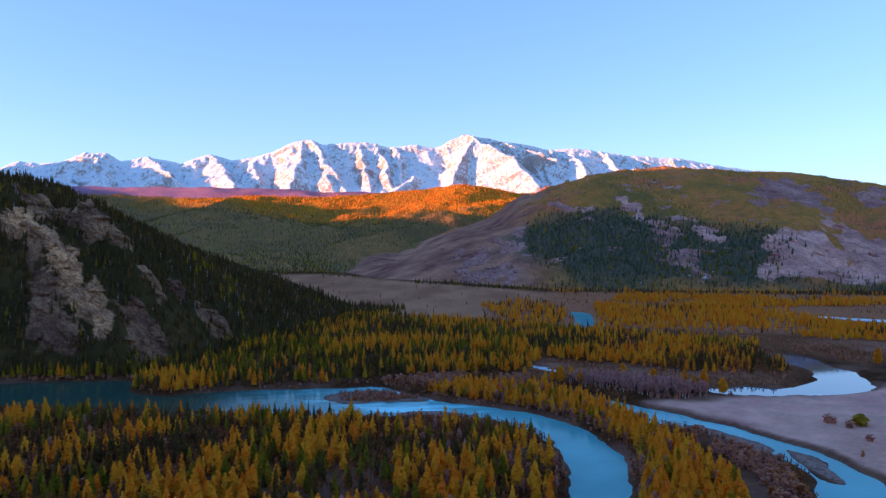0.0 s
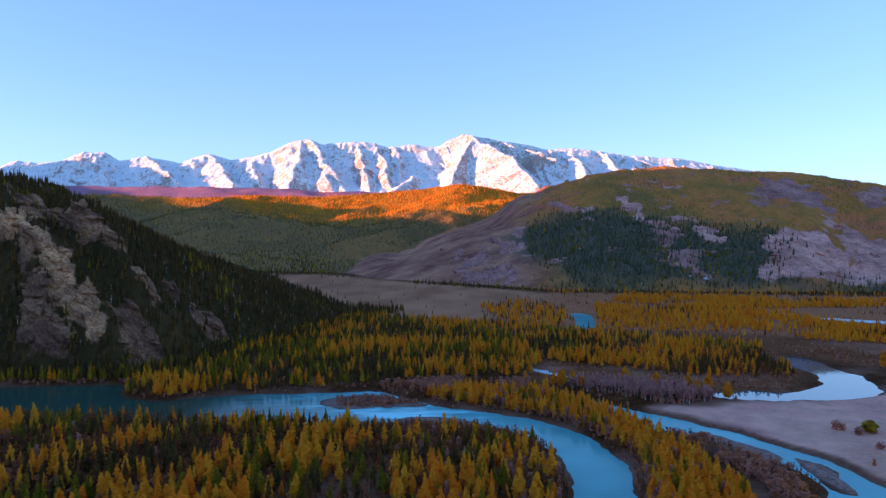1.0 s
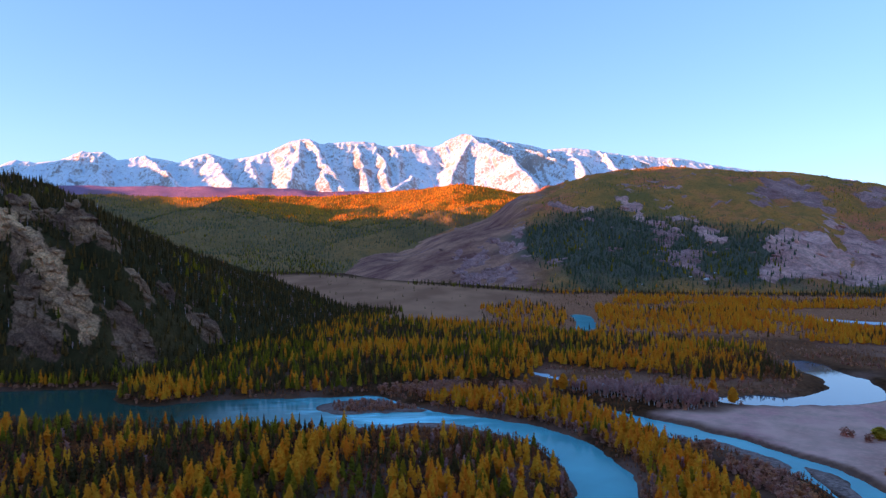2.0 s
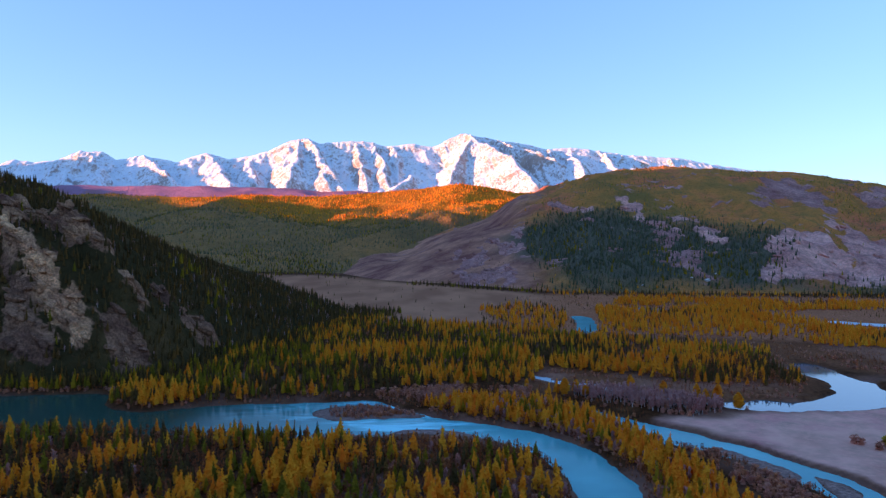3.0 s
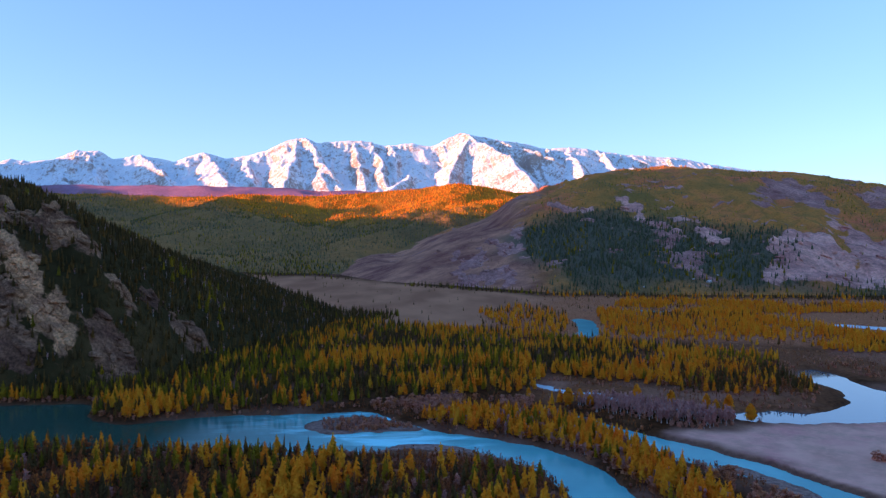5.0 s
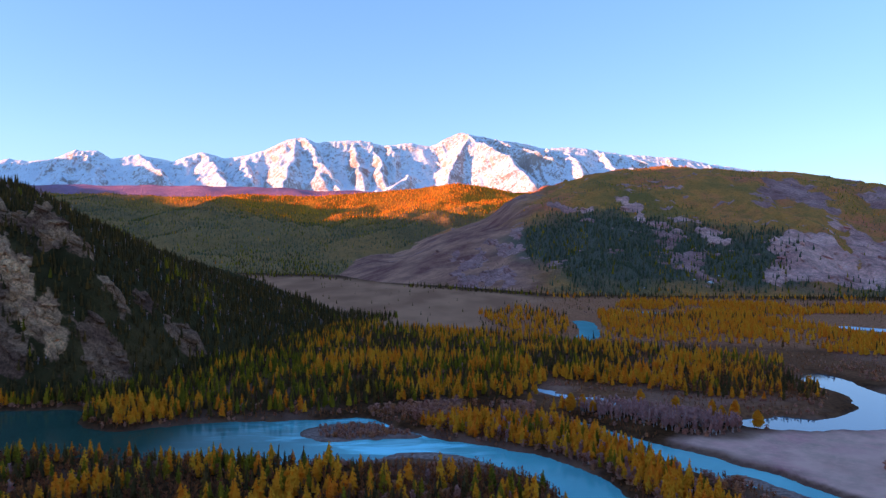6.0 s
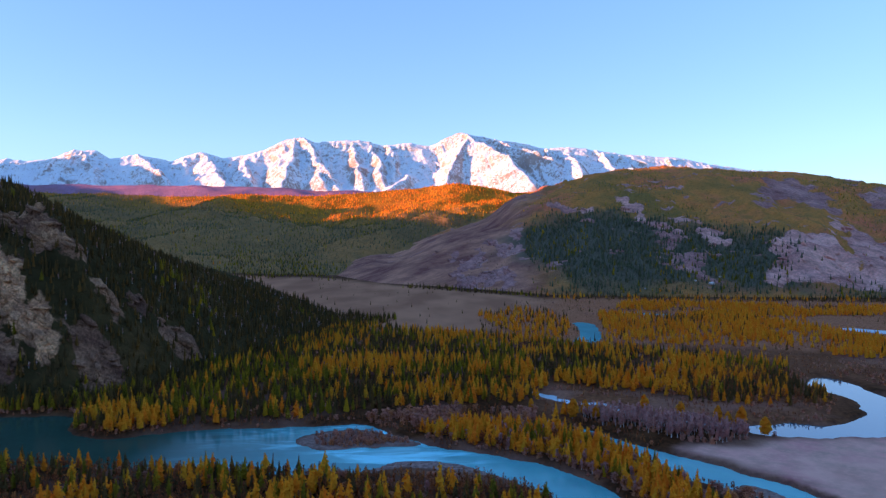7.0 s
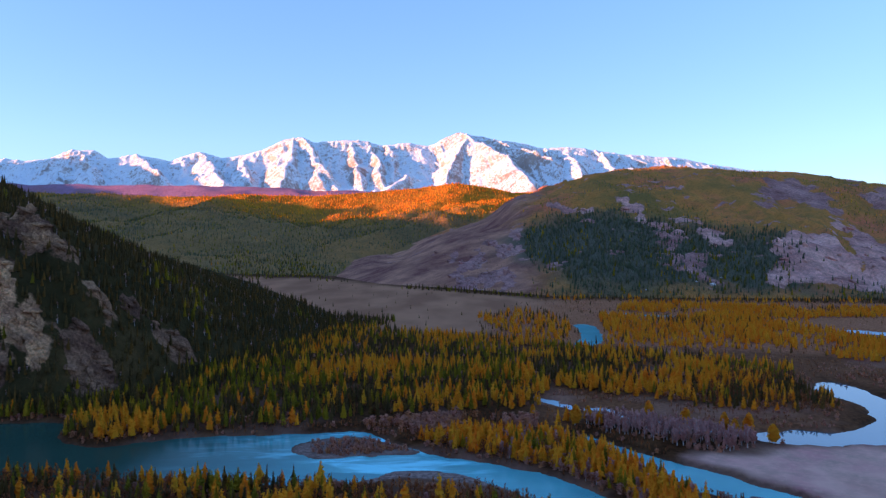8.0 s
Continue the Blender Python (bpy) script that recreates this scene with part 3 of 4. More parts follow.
# ---- meshes from arrays ----
def mesh_of(name, verts, faces, materials, index=None, smooth=False, attributes=()):
    """One mesh from an (n, 3) array and an (m, 3 or 4) array of corners."""
    me = bpy.data.meshes.new(name)
    n, k = faces.shape
    me.vertices.add(len(verts)), me.loops.add(n * k), me.polygons.add(n)
    me.vertices.foreach_set("co", np.ascontiguousarray(verts, np.float32).ravel())
    me.loops.foreach_set("vertex_index", np.ascontiguousarray(faces, np.int32).ravel())
    me.polygons.foreach_set("loop_start", np.arange(0, n * k, k, dtype=np.int32))
    me.polygons.foreach_set("use_smooth", np.full(n, smooth))
    for m in materials:
        me.materials.append(m)
    if index is not None:
        me.polygons.foreach_set("material_index", np.ascontiguousarray(index, np.int32))
    for key, values in attributes:
        me.attributes.new(key, "FLOAT", "POINT").data.foreach_set("value", np.ascontiguousarray(values, np.float32))
    me.update(calc_edges=True)
    return me


def grid_faces(rows, cols, wrap=False):
    i, j = np.meshgrid(np.arange(rows - 1), np.arange(cols if wrap else cols - 1), indexing="ij")
    a, b = (i * cols + j).ravel(), (i * cols + (j + 1) % cols).ravel()
    return np.stack([a, b, b + cols, a + cols], 1)


def hill_object(name, height, xs, ys, material, attributes, label, category):
    x, y = np.meshgrid(xs, ys)
    x, y = x.ravel(), y.ravel()
    z = height(x, y)
    me = mesh_of(name, np.stack([x, y, z], 1), grid_faces(len(ys), len(xs)), [material], None, True, [(k, f(x, y)) for k, f in attributes])
    return tagged(new(name, me), label, category, "", "structure")


# ---- where things grow ----
NEAR_WOOD = np.array([(-330, 100), (15, 140), (30, 188), (36, 206), (40, 226), (41, 246), (37, 262), (27, 280), (16, 291), (-4, 290), (-12, 282), (-22, 283), (-30, 292), (-48, 292), (-89, 297), (-140, 302), (-200, 306), (-330, 302)], float)
GOLD_STRIP = np.array([(-8, 345), (6, 334), (20, 325), (44, 308), (56, 292), (66, 270), (68, 246), (64, 216), (50, 178), (80, 170), (90, 204), (91, 240), (88, 262), (84, 288), (76, 312), (66, 330), (52, 350), (20, 358)], float)
SHRUB_STRIP = np.array([(93, 285), (102, 283), (107, 264), (112, 248), (115, 235), (114, 222), (108, 204), (98, 180), (94, 190), (100, 215), (100, 236), (96, 254), (92, 272)], float)
PROMONTORY = np.array([(-166, 357), (-158, 351), (-136, 346), (-122, 355), (-118, 372), (-150, 384), (-172, 376)], float)
MID_WOOD = np.array([(-150, 384), (-118, 356), (-92, 362), (-64, 366), (-40, 380), (-10, 388), (28, 392), (52, 402), (60, 432), (68, 452), (96, 430), (122, 410), (152, 408), (186, 412), (206, 440), (232, 500), (192, 545), (160, 565), (126, 590), (100, 606), (60, 640), (0, 660), (-60, 700), (-90, 690), (-112, 600), (-134, 510)], float)
FAR_WOOD = np.array([(128, 610), (190, 592), (239, 560), (310, 520), (420, 500), (560, 515), (420, 570), (368, 640), (366, 735), (420, 800), (700, 760), (760, 880), (400, 900), (320, 945), (247, 940), (215, 880), (300, 838), (232, 815), (180, 818), (158, 690)], float)
BEND_WOOD = np.array([(60, 680), (100, 620), (118, 660), (128, 700), (138, 790), (100, 850), (40, 800)], float)
LEFT_BANK = np.array([(-380, 378), (-240, 380), (-190, 384), (-172, 382), (-150, 396), (-160, 436), (-190, 400), (-240, 390), (-380, 386)], float)
FOOT_WOOD = np.array([(150, 1010), (160, 960), (320, 950), (520, 950), (800, 900), (1000, 930), (1000, 1010), (300, 1000)], float)
BIRCH_GROVE = np.array([(74, 356), (88, 346), (100, 334), (114, 328), (130, 334), (134, 346), (120, 358), (100, 372), (80, 382), (68, 372)], float)
BROWN_SCRUB = np.array([(180, 380), (200, 398), (208, 440), (236, 500), (275, 530), (330, 490), (300, 440), (262, 425), (252, 470), (244, 484), (222, 476), (204, 456), (216, 410)], float)
HILL_FOOT = np.array([(-420, 372), (-186, 382), (-118, 358), (-40, 378), (60, 400), (60, 640), (-50, 770), (-200, 800), (-420, 420)], float)
FIELD = np.array([(98, 322), (127, 329), (152, 338), (196, 341), (224, 353), (270, 362), (420, 330), (420, 120), (150, 120), (144, 226), (140, 250), (128, 276), (114, 298)], float)
MEADOW = np.array([(-120, 760), (-36, 668), (20, 672), (72, 750), (142, 925), (120, 1010), (40, 1070), (-89, 1200), (-200, 1330), (-420, 1400), (-220, 900)], float)
FAN_FOOT = np.array([(-60, 1128), (-30, 1140), (60, 1078), (150, 1010), (152, 978), (50, 1040), (-40, 1105)], float)
HOLLOW = np.array([(-520, 1320), (-250, 1310), (-150, 1250), (-230, 1420), (-320, 1750), (-520, 1700)], float)
POINT_SCRUB = np.array([(-34, 372), (-22, 350), (-8, 344), (14, 356), (44, 362), (48, 380), (10, 388)], float)


def smooth_hash(x, y, size, seed):
    return np.clip(0.5 + 0.75 * fbm(x / size, y / size, 3, seed), 0, 1)


def scatter(zone, spacing, seed, keep=None):
    """A jittered lattice of places within an outline."""
    g = np.random.default_rng(seed)
    (x0, y0), (x1, y1) = zone.min(0), zone.max(0)
    x, y = np.meshgrid(np.arange(x0, x1, spacing), np.arange(y0, y1, spacing))
    x = (x + g.uniform(-0.55, 0.55, x.shape) * spacing).ravel()
    y = (y + g.uniform(-0.55, 0.55, y.shape) * spacing).ravel()
    ok = inside(x, y, zone)
    x, y = x[ok], y[ok]
    ok = water_depth(x, y) < -0.7
    x, y = x[ok], y[ok]
    if keep is not None:
        ok = g.random(len(x)) < keep(x, y)
        x, y = x[ok], y[ok]
    return x, y


plants = {"gold": [], "lime": [], "dark": [], "twig": [], "rust": [], "poplar": [], "leafy": [], "birch": []}


def sow(zone, spacing, seed, mix, size, keep=None, patch=22):
    """Plants of several kinds over a zone: mix gives each kind's share, size the heights."""
    g = np.random.default_rng(seed + 1000)
    x, y = scatter(zone, spacing, seed, keep)
    kinds = list(mix)
    share = np.array([mix[k] for k in kinds])
    lift = np.stack([share[i] * np.exp(2.4 * fbm(x / patch, y / patch, 2, seed + 7 * i)) for i in range(len(kinds))], 1)
    pick = (g.random(len(x))[:, None] > np.cumsum(lift / lift.sum(1, keepdims=True), 1)).sum(1)
    pick = np.minimum(pick, len(kinds) - 1)
    z = terrain(x, y)
    for i, k in enumerate(kinds):
        on = pick == i
        lo, hi = size[k] if isinstance(size, dict) else size
        h = lo + (hi - lo) * g.beta(2.2, 1.8, on.sum())
        plants[k].append(np.stack([x[on], y[on], z[on] - 0.15, h], 1))


def front_rows(x, y):
    """The green front rows of the middle wood end here."""
    return 418 + 10 * fbm(x / 25, y / 25, 2, 131) + np.interp(x, [-150, -60, 0, 60], [55, 12, -25, -45])


TALL = {"gold": (4.2, 9.6), "lime": (4, 9.2), "dark": (4, 9.4), "twig": (3, 6.5), "rust": (1.5, 3.5)}


def open_edge(x, y):
    """The tall trees thin out to low brush on the point of the bend."""
    return 1 - 0.93 * step(-34, -24, x) * step(264, 276, y) * step(44, 36, x) - 0.55 * step(18, 32, x) * (y < 256)


sow(NEAR_WOOD, 3.7, 1, {"gold": 0.44, "lime": 0.18, "dark": 0.16, "twig": 0.22}, {**TALL, "gold": (4.6, 10.4)}, lambda x, y: np.where(x > -78, 0.92, 0.0) * open_edge(x, y))
sow(NEAR_WOOD, 3.7, 21, {"gold": 0.26, "lime": 0.18, "dark": 0.20, "twig": 0.36}, TALL, lambda x, y: np.where(x > -78, 0.0, 0.92))
sow(NEAR_WOOD, 3.5, 2, {"rust": 0.03, "twig": 0.97}, {"rust": (1.5, 3.5), "twig": (2.8, 6.2)}, lambda x, y: np.full(x.shape, 0.9))
POINT = np.array([(-34, 250), (30, 250), (40, 262), (30, 279), (12, 287), (-4, 290), (-16, 291), (-30, 287)], float)
sow(POINT, 2.3, 34, {"twig": 0.9, "rust": 0.1}, {"twig": (2.6, 5.6), "rust": (1.4, 3)}, lambda x, y: np.full(x.shape, 0.95))
DUSKY_WOOD = np.array([(120, 408), (150, 392), (182, 388), (206, 402), (212, 436), (206, 470), (190, 500), (170, 470), (150, 440)], float)
sow(DUSKY_WOOD, 3.4, 35, {"twig": 0.62, "dark": 0.24, "gold": 0.14}, {"twig": (4, 7.5), "dark": (4, 8.5), "gold": (4, 8)}, lambda x, y: np.full(x.shape, 0.92))
sow(GOLD_STRIP, 2.8, 3, {"gold": 0.90, "lime": 0.05, "twig": 0.05}, {**TALL, "gold": (4.5, 8.8)}, lambda x, y: 0.25 + 0.72 * step(3.0, 10.0, -water_depth(x, y)))
sow(GOLD_STRIP, 3.6, 4, {"rust": 0.5, "twig": 0.5}, {"rust": (1.5, 3.5), "twig": (2.5, 5.5)}, lambda x, y: np.full(x.shape, 0.5))
sow(GOLD_STRIP, 2.9, 31, {"rust": 0.45, "twig": 0.55}, {"rust": (2.0, 4.4), "twig": (3, 6)}, lambda x, y: 0.95 * (1 - step(6, 13, -water_depth(x, y))))
sow(SHRUB_STRIP, 2.4, 5, {"rust": 0.85, "twig": 0.15}, {"rust": (1.6, 3.6), "twig": (2.2, 4)}, lambda x, y: np.full(x.shape, 0.9))
sow(PROMONTORY, 3.6, 6, {"gold": 0.33, "twig": 0.42, "lime": 0.13, "dark": 0.12}, TALL)
sow(PROMONTORY, 3.6, 7, {"rust": 0.5, "twig": 0.5}, {"rust": (1.5, 3), "twig": (2, 4)})
sow(MID_WOOD, 4.1, 8, {"gold": 0.06, "lime": 0.40, "dark": 0.54}, TALL, lambda x, y: np.where((x < 60) & (y < front_rows(x, y)), 0.97, 0), 14)
sow(MID_WOOD, 4.5, 22, {"gold": 0.66, "lime": 0.24, "dark": 0.10}, TALL, lambda x, y: np.where((x < 60) & (y >= front_rows(x, y)) & (y < 520), 0.97, 0), 34)
sow(MID_WOOD, 5.4, 23, {"gold": 0.28, "lime": 0.24, "dark": 0.48}, TALL, lambda x, y: np.where((x < 60) & (y >= 520), 0.95, 0), 40)
sow(MID_WOOD, 4.0, 24, {"gold": 0.35, "lime": 0.08, "dark": 0.25, "twig": 0.32}, TALL, lambda x, y: np.where(x >= 60, 0.9, 0), 34)
sow(MID_WOOD, 5.4, 9, {"twig": 0.75, "rust": 0.25}, {"twig": (2.5, 5.5), "rust": (1.5, 3)}, lambda x, y: np.full(x.shape, 0.8), 34)
sow(HILL_FOOT, 4.6, 33, {"dark": 0.85, "lime": 0.15}, TALL, lambda x, y: np.where((np.abs(signed_far(x, y, LEFT_FOOT) + 10) < 16) & (y > 384), 0.9, 0), 16)
sow(FAN_FOOT, 7.5, 25, {"dark": 0.9, "lime": 0.1}, {"dark": (5, 11), "lime": (5, 9)}, lambda x, y: np.full(x.shape, 0.9))
sow(HOLLOW, 13, 26, {"dark": 0.55, "lime": 0.45}, {"dark": (5, 10), "lime": (5, 10)}, lambda x, y: smooth_hash(x, y, 70, 124))
sow(FAR_WOOD, 4.3, 10, {"gold": 0.80, "twig": 0.15, "dark": 0.05}, {**TALL, "gold": (4.2, 9)}, lambda x, y: np.clip(1.7 * smooth_hash(x, y, 45, 77) + 0.25, 0, 0.98), 50)
sow(BEND_WOOD, 6.5, 11, {"gold": 0.6, "twig": 0.25, "dark": 0.15}, TALL)
sow(LEFT_BANK, 3.6, 12, {"lime": 0.42, "gold": 0.03, "dark": 0.55}, TALL, None, 12)
sow(FOOT_WOOD, 8.5, 13, {"dark": 0.7, "gold": 0.2, "twig": 0.1}, TALL)
sow(BIRCH_GROVE, 2.7, 14, {"birch": 0.96, "rust": 0.04}, {"birch": (5, 8.4), "rust": (1.5, 3)})
sow(NEAR_WOOD, 9, 27, {"birch": 1.0}, {"birch": (4, 7.5)}, lambda x, y: np.where(x > -10, 0.45, 0.03))
sow(GOLD_STRIP, 6, 28, {"birch": 1.0}, {"birch": (4, 7)}, lambda x, y: np.full(x.shape, 0.7))
sow(BROWN_SCRUB, 4.5, 15, {"rust": 0.5, "twig": 0.5}, {"rust": (1, 2.5), "twig": (1.5, 4)}, lambda x, y: smooth_hash(x, y, 25, 78))
sow(POINT_SCRUB, 2.8, 16, {"twig": 0.3, "rust": 0.7}, {"twig": (2.5, 5), "rust": (2, 4.5)})
sow(ISLE, 1.9, 17, {"rust": 0.7, "twig": 0.3}, {"rust": (1.0, 2.8), "twig": (1, 3)}, lambda x, y: step(1, 4, signed(x, y, ISLE)) * step(-54, -44, x))
PLAIN = np.array([(48, 366), (70, 384), (100, 374), (136, 360), (180, 366), (206, 400), (216, 450), (240, 484), (262, 430), (330, 440), (420, 500), (300, 520), (236, 560), (186, 592), (128, 606), (90, 600), (200, 540), (210, 450), (190, 410), (122, 408), (70, 448), (58, 420)], float)
sow(PLAIN, 2.8, 18, {"rust": 0.25, "twig": 0.75}, {"rust": (0.7, 2.2), "twig": (1.2, 3.6)}, lambda x, y: np.clip(1.6 * smooth_hash(x, y, 18, 79), 0.1, 0.95) * step(8, 14, line_distance(x, y, CREEK)))
FAR_FLOOR = np.array([(40, 640), (130, 606), (230, 565), (420, 500), (760, 560), (760, 960), (160, 985), (110, 930), (40, 760)], float)
sow(FAR_FLOOR, 7.0, 29, {"twig": 0.66, "dark": 0.18, "rust": 0.16}, {"twig": (2, 5), "dark": (2.5, 6), "rust": (1.5, 3)}, lambda x, y: np.clip(1.5 * smooth_hash(x, y, 40, 126), 0.1, 0.95) * step(10, 40, -signed(x, y, FAR_RIVER)))
RIVERSIDE = np.array([(-300, 170), (160, 170), (160, 300), (70, 400), (-40, 400), (-300, 400)], float)


def on_bank(x, y):
    d = -water_depth(x, y)
    meadow_side = step(-12, -5, signed(x, y, FIELD))
    return (1 - step(5, 9, d)) * (1 - meadow_side) * (1 - step(-8, 0, signed(x, y, GRAVEL_BAR))) * np.where(np.maximum(signed(x, y, ISLE), np.maximum(signed(x, y, MUD_BAR), signed(x, y, SHOAL))) > -4, 0, 1)


sow(RIVERSIDE, 2.1, 19, {"rust": 0.12, "twig": 0.88}, {"rust": (0.9, 2.6), "twig": (1.4, 4.0)}, on_bank, 12)
# trees that stand alone
for kind, x, y, h in (("poplar", 100, 379, 10), ("poplar", 114, 370, 10), ("poplar", 126, 356, 10), ("poplar", 129, 352, 8), ("poplar", 134, 351, 11), ("poplar", 140, 340, 9), ("poplar", 64, 371, 9), ("poplar", 70, 374, 8), ("gold", 60, 373, 8), ("gold", 76, 374, 7.5), ("gold", 56, 371, 7),
        ("poplar", 63, 368, 7), ("poplar", 74, 369, 6), ("poplar", 46, 384, 6), ("rust", 162, 287, 4.2), ("rust", 164, 286, 3.6), ("rust", 167, 279, 4), ("leafy", 173, 282, 5.6), ("rust", 162, 258, 3), ("rust", 148, 240, 2.6), ("poplar", 268, 420, 10),
        ("poplar", 271, 424, 11), ("rust", 166, 279, 3), ("rust", 145, 343, 3), ("rust", 175, 262, 2.4)):
    plants[kind].append(np.array([[x, y, float(terrain(np.array([x]), np.array([y]))[0]) - 0.1, h]]))


# ---- plant shapes: unit height, foot at the origin ----
def kites(rng, heights, reach, droop, width, lift):
    """Drooping sprays, two triangles each, one from each height."""
    n = len(heights)
    a = rng.uniform(0, 2 * math.pi, n)
    r = reach * rng.uniform(0.7, 1.15, n)
    ca, sa = np.cos(a), np.sin(a)
    w = width * r + 0.012
    roll = rng.uniform(-0.6, 0.6, n) * w
    base = np.stack([0.1 * r * ca, 0.1 * r * sa, heights + lift * r], 1)
    tip = np.stack([r * ca, r * sa, heights - droop * r], 1)
    mid = 0.45 * base + 0.55 * tip + np.stack([0 * r, 0 * r, 0.1 * r], 1)
    side = np.stack([-sa * w, ca * w, roll], 1)
    v = np.stack([base, mid + side, tip, mid - side], 1).reshape(-1, 3)
    k = np.arange(n)[:, None] * 4
    return v, np.concatenate([k + [0, 1, 2], k + [0, 2, 3]])


def cone(rng, sides, r, z0, z1, jag=0.25):
    a = np.arange(sides) / sides * 2 * math.pi
    rr = r * rng.uniform(1 - jag, 1 + jag, sides)
    v = np.concatenate([np.stack([rr * np.cos(a), rr * np.sin(a), z0 + r * rng.uniform(-0.4, 0.4, sides)], 1), [[0, 0, z1]]])
    k = np.arange(sides)
    return v, np.stack([k, (k + 1) % sides, np.full(sides, sides)], 1)


def joined(pieces):
    vs, fs, n = [], [], 0
    for v, f in pieces:
        vs.append(v), fs.append(f + n)
        n += len(v)
    return np.concatenate(vs), np.concatenate(fs)


def needle_crown(seed, sprays, slim, sides):
    """A larch or other conifer: whorls of sprays that shorten to the tip, about a thin core."""
    rng = np.random.default_rng(seed)
    h = 0.10 + 0.88 * rng.random(sprays) ** 1.15
    h[:3] = (0.93, 0.96, 0.985)
    reach = slim * (1.02 - h) ** 0.72 * (0.55 + 0.45 * step(0.08, 0.3, h)) + 0.008
    return joined([kites(rng, h, reach, 0.30, 0.50, 0.25), cone(rng, sides, slim * 0.62, 0.12, 0.97)])


def round_crown(seed, sprays, wide):
    """A shrub: sprays out of a dome."""
    rng = np.random.default_rng(seed)
    h = 0.05 + 0.80 * rng.random(sprays)
    reach = wide * np.sqrt(np.clip(1 - (h * 1.05) ** 2, 0.05, 1)) * rng.uniform(0.6, 1.1, sprays)
    return joined([kites(rng, h, reach, -0.4, 0.24, 0.1), cone(rng, 7, wide * 0.55, 0.02, 0.8)])


def egg_crown(seed, sprays, wide):
    """A leafy tree: sprays out of an egg, widest below the middle."""
    rng = np.random.default_rng(seed)
    h = 0.12 + 0.84 * rng.random(sprays)
    reach = wide * np.sin(math.pi * np.clip(h, 0, 0.985) ** 0.75) ** 0.75
    return joined([kites(rng, h, reach, 0.1, 0.5, 0.2), cone(rng, 7, wide * 0.6, 0.2, 0.92)])


def twig_crown(seed, sprays):
    """A bare birch: thin twigs that rise and spread."""
    rng = np.random.default_rng(seed)
    h = 0.22 + 0.62 * rng.random(sprays)
    reach = 0.20 * np.sqrt(np.clip(1.05 - h, 0.02, 1)) * rng.uniform(0.7, 1.2, sprays)
    return kites(rng, h, reach, -0.95, 0.25, -0.2)


def stem(sides, r, top):
    a = np.arange(sides) / sides * 2 * math.pi
    ring = np.stack([np.cos(a), np.sin(a)], 1)
    v = np.concatenate([np.c_[ring * r * 1.5, np.full(sides, -0.03)], np.c_[ring * r, np.full(sides, 0.1)], np.c_[ring * r * 0.2, np.full(sides, top)]])
    k = np.arange(sides)
    j = (k + 1) % sides
    f = [np.stack([k + s, j + s, j + s + sides], 1) for s in (0, sides)] + [np.stack([k + s, j + s + sides, k + s + sides], 1) for s in (0, sides)]
    return v, np.concatenate(f)


CROWN = {
    "gold": lambda s, n: needle_crown(s, n, 0.28, 6),
    "lime": lambda s, n: needle_crown(s + 50, n, 0.23, 6),
    "dark": lambda s, n: needle_crown(s + 90, n, 0.19, 6),
    "hazed_conifer": lambda s, n: needle_crown(s + 90, n, 0.21, 6),
    "twig": lambda s, n: twig_crown(s + 130, n),
    "rust": lambda s, n: round_crown(s + 170, n, 0.62),
    "poplar": lambda s, n: egg_crown(s + 210, n, 0.28),
    "leafy": lambda s, n: egg_crown(s + 250, n, 0.5),
    "birch": lambda s, n: twig_crown(s + 290, n),
}
LEAF = {"gold": GOLD, "lime": LIME, "dark": DARK, "hazed_conifer": HAZED_CONIFER, "twig": TWIG, "rust": RUST, "poplar": YELLOW, "leafy": FRESH, "birch": GREY_TWIG}
STEM = {"gold": (0.014, BARK), "lime": (0.014, BARK), "dark": (0.013, BARK), "hazed_conifer": (0.013, BARK), "twig": (0.010, BARK), "rust": (0.02, BARK), "poplar": (0.02, PALE_BARK), "leafy": (0.02, BARK), "birch": (0.022, PALE_BARK)}


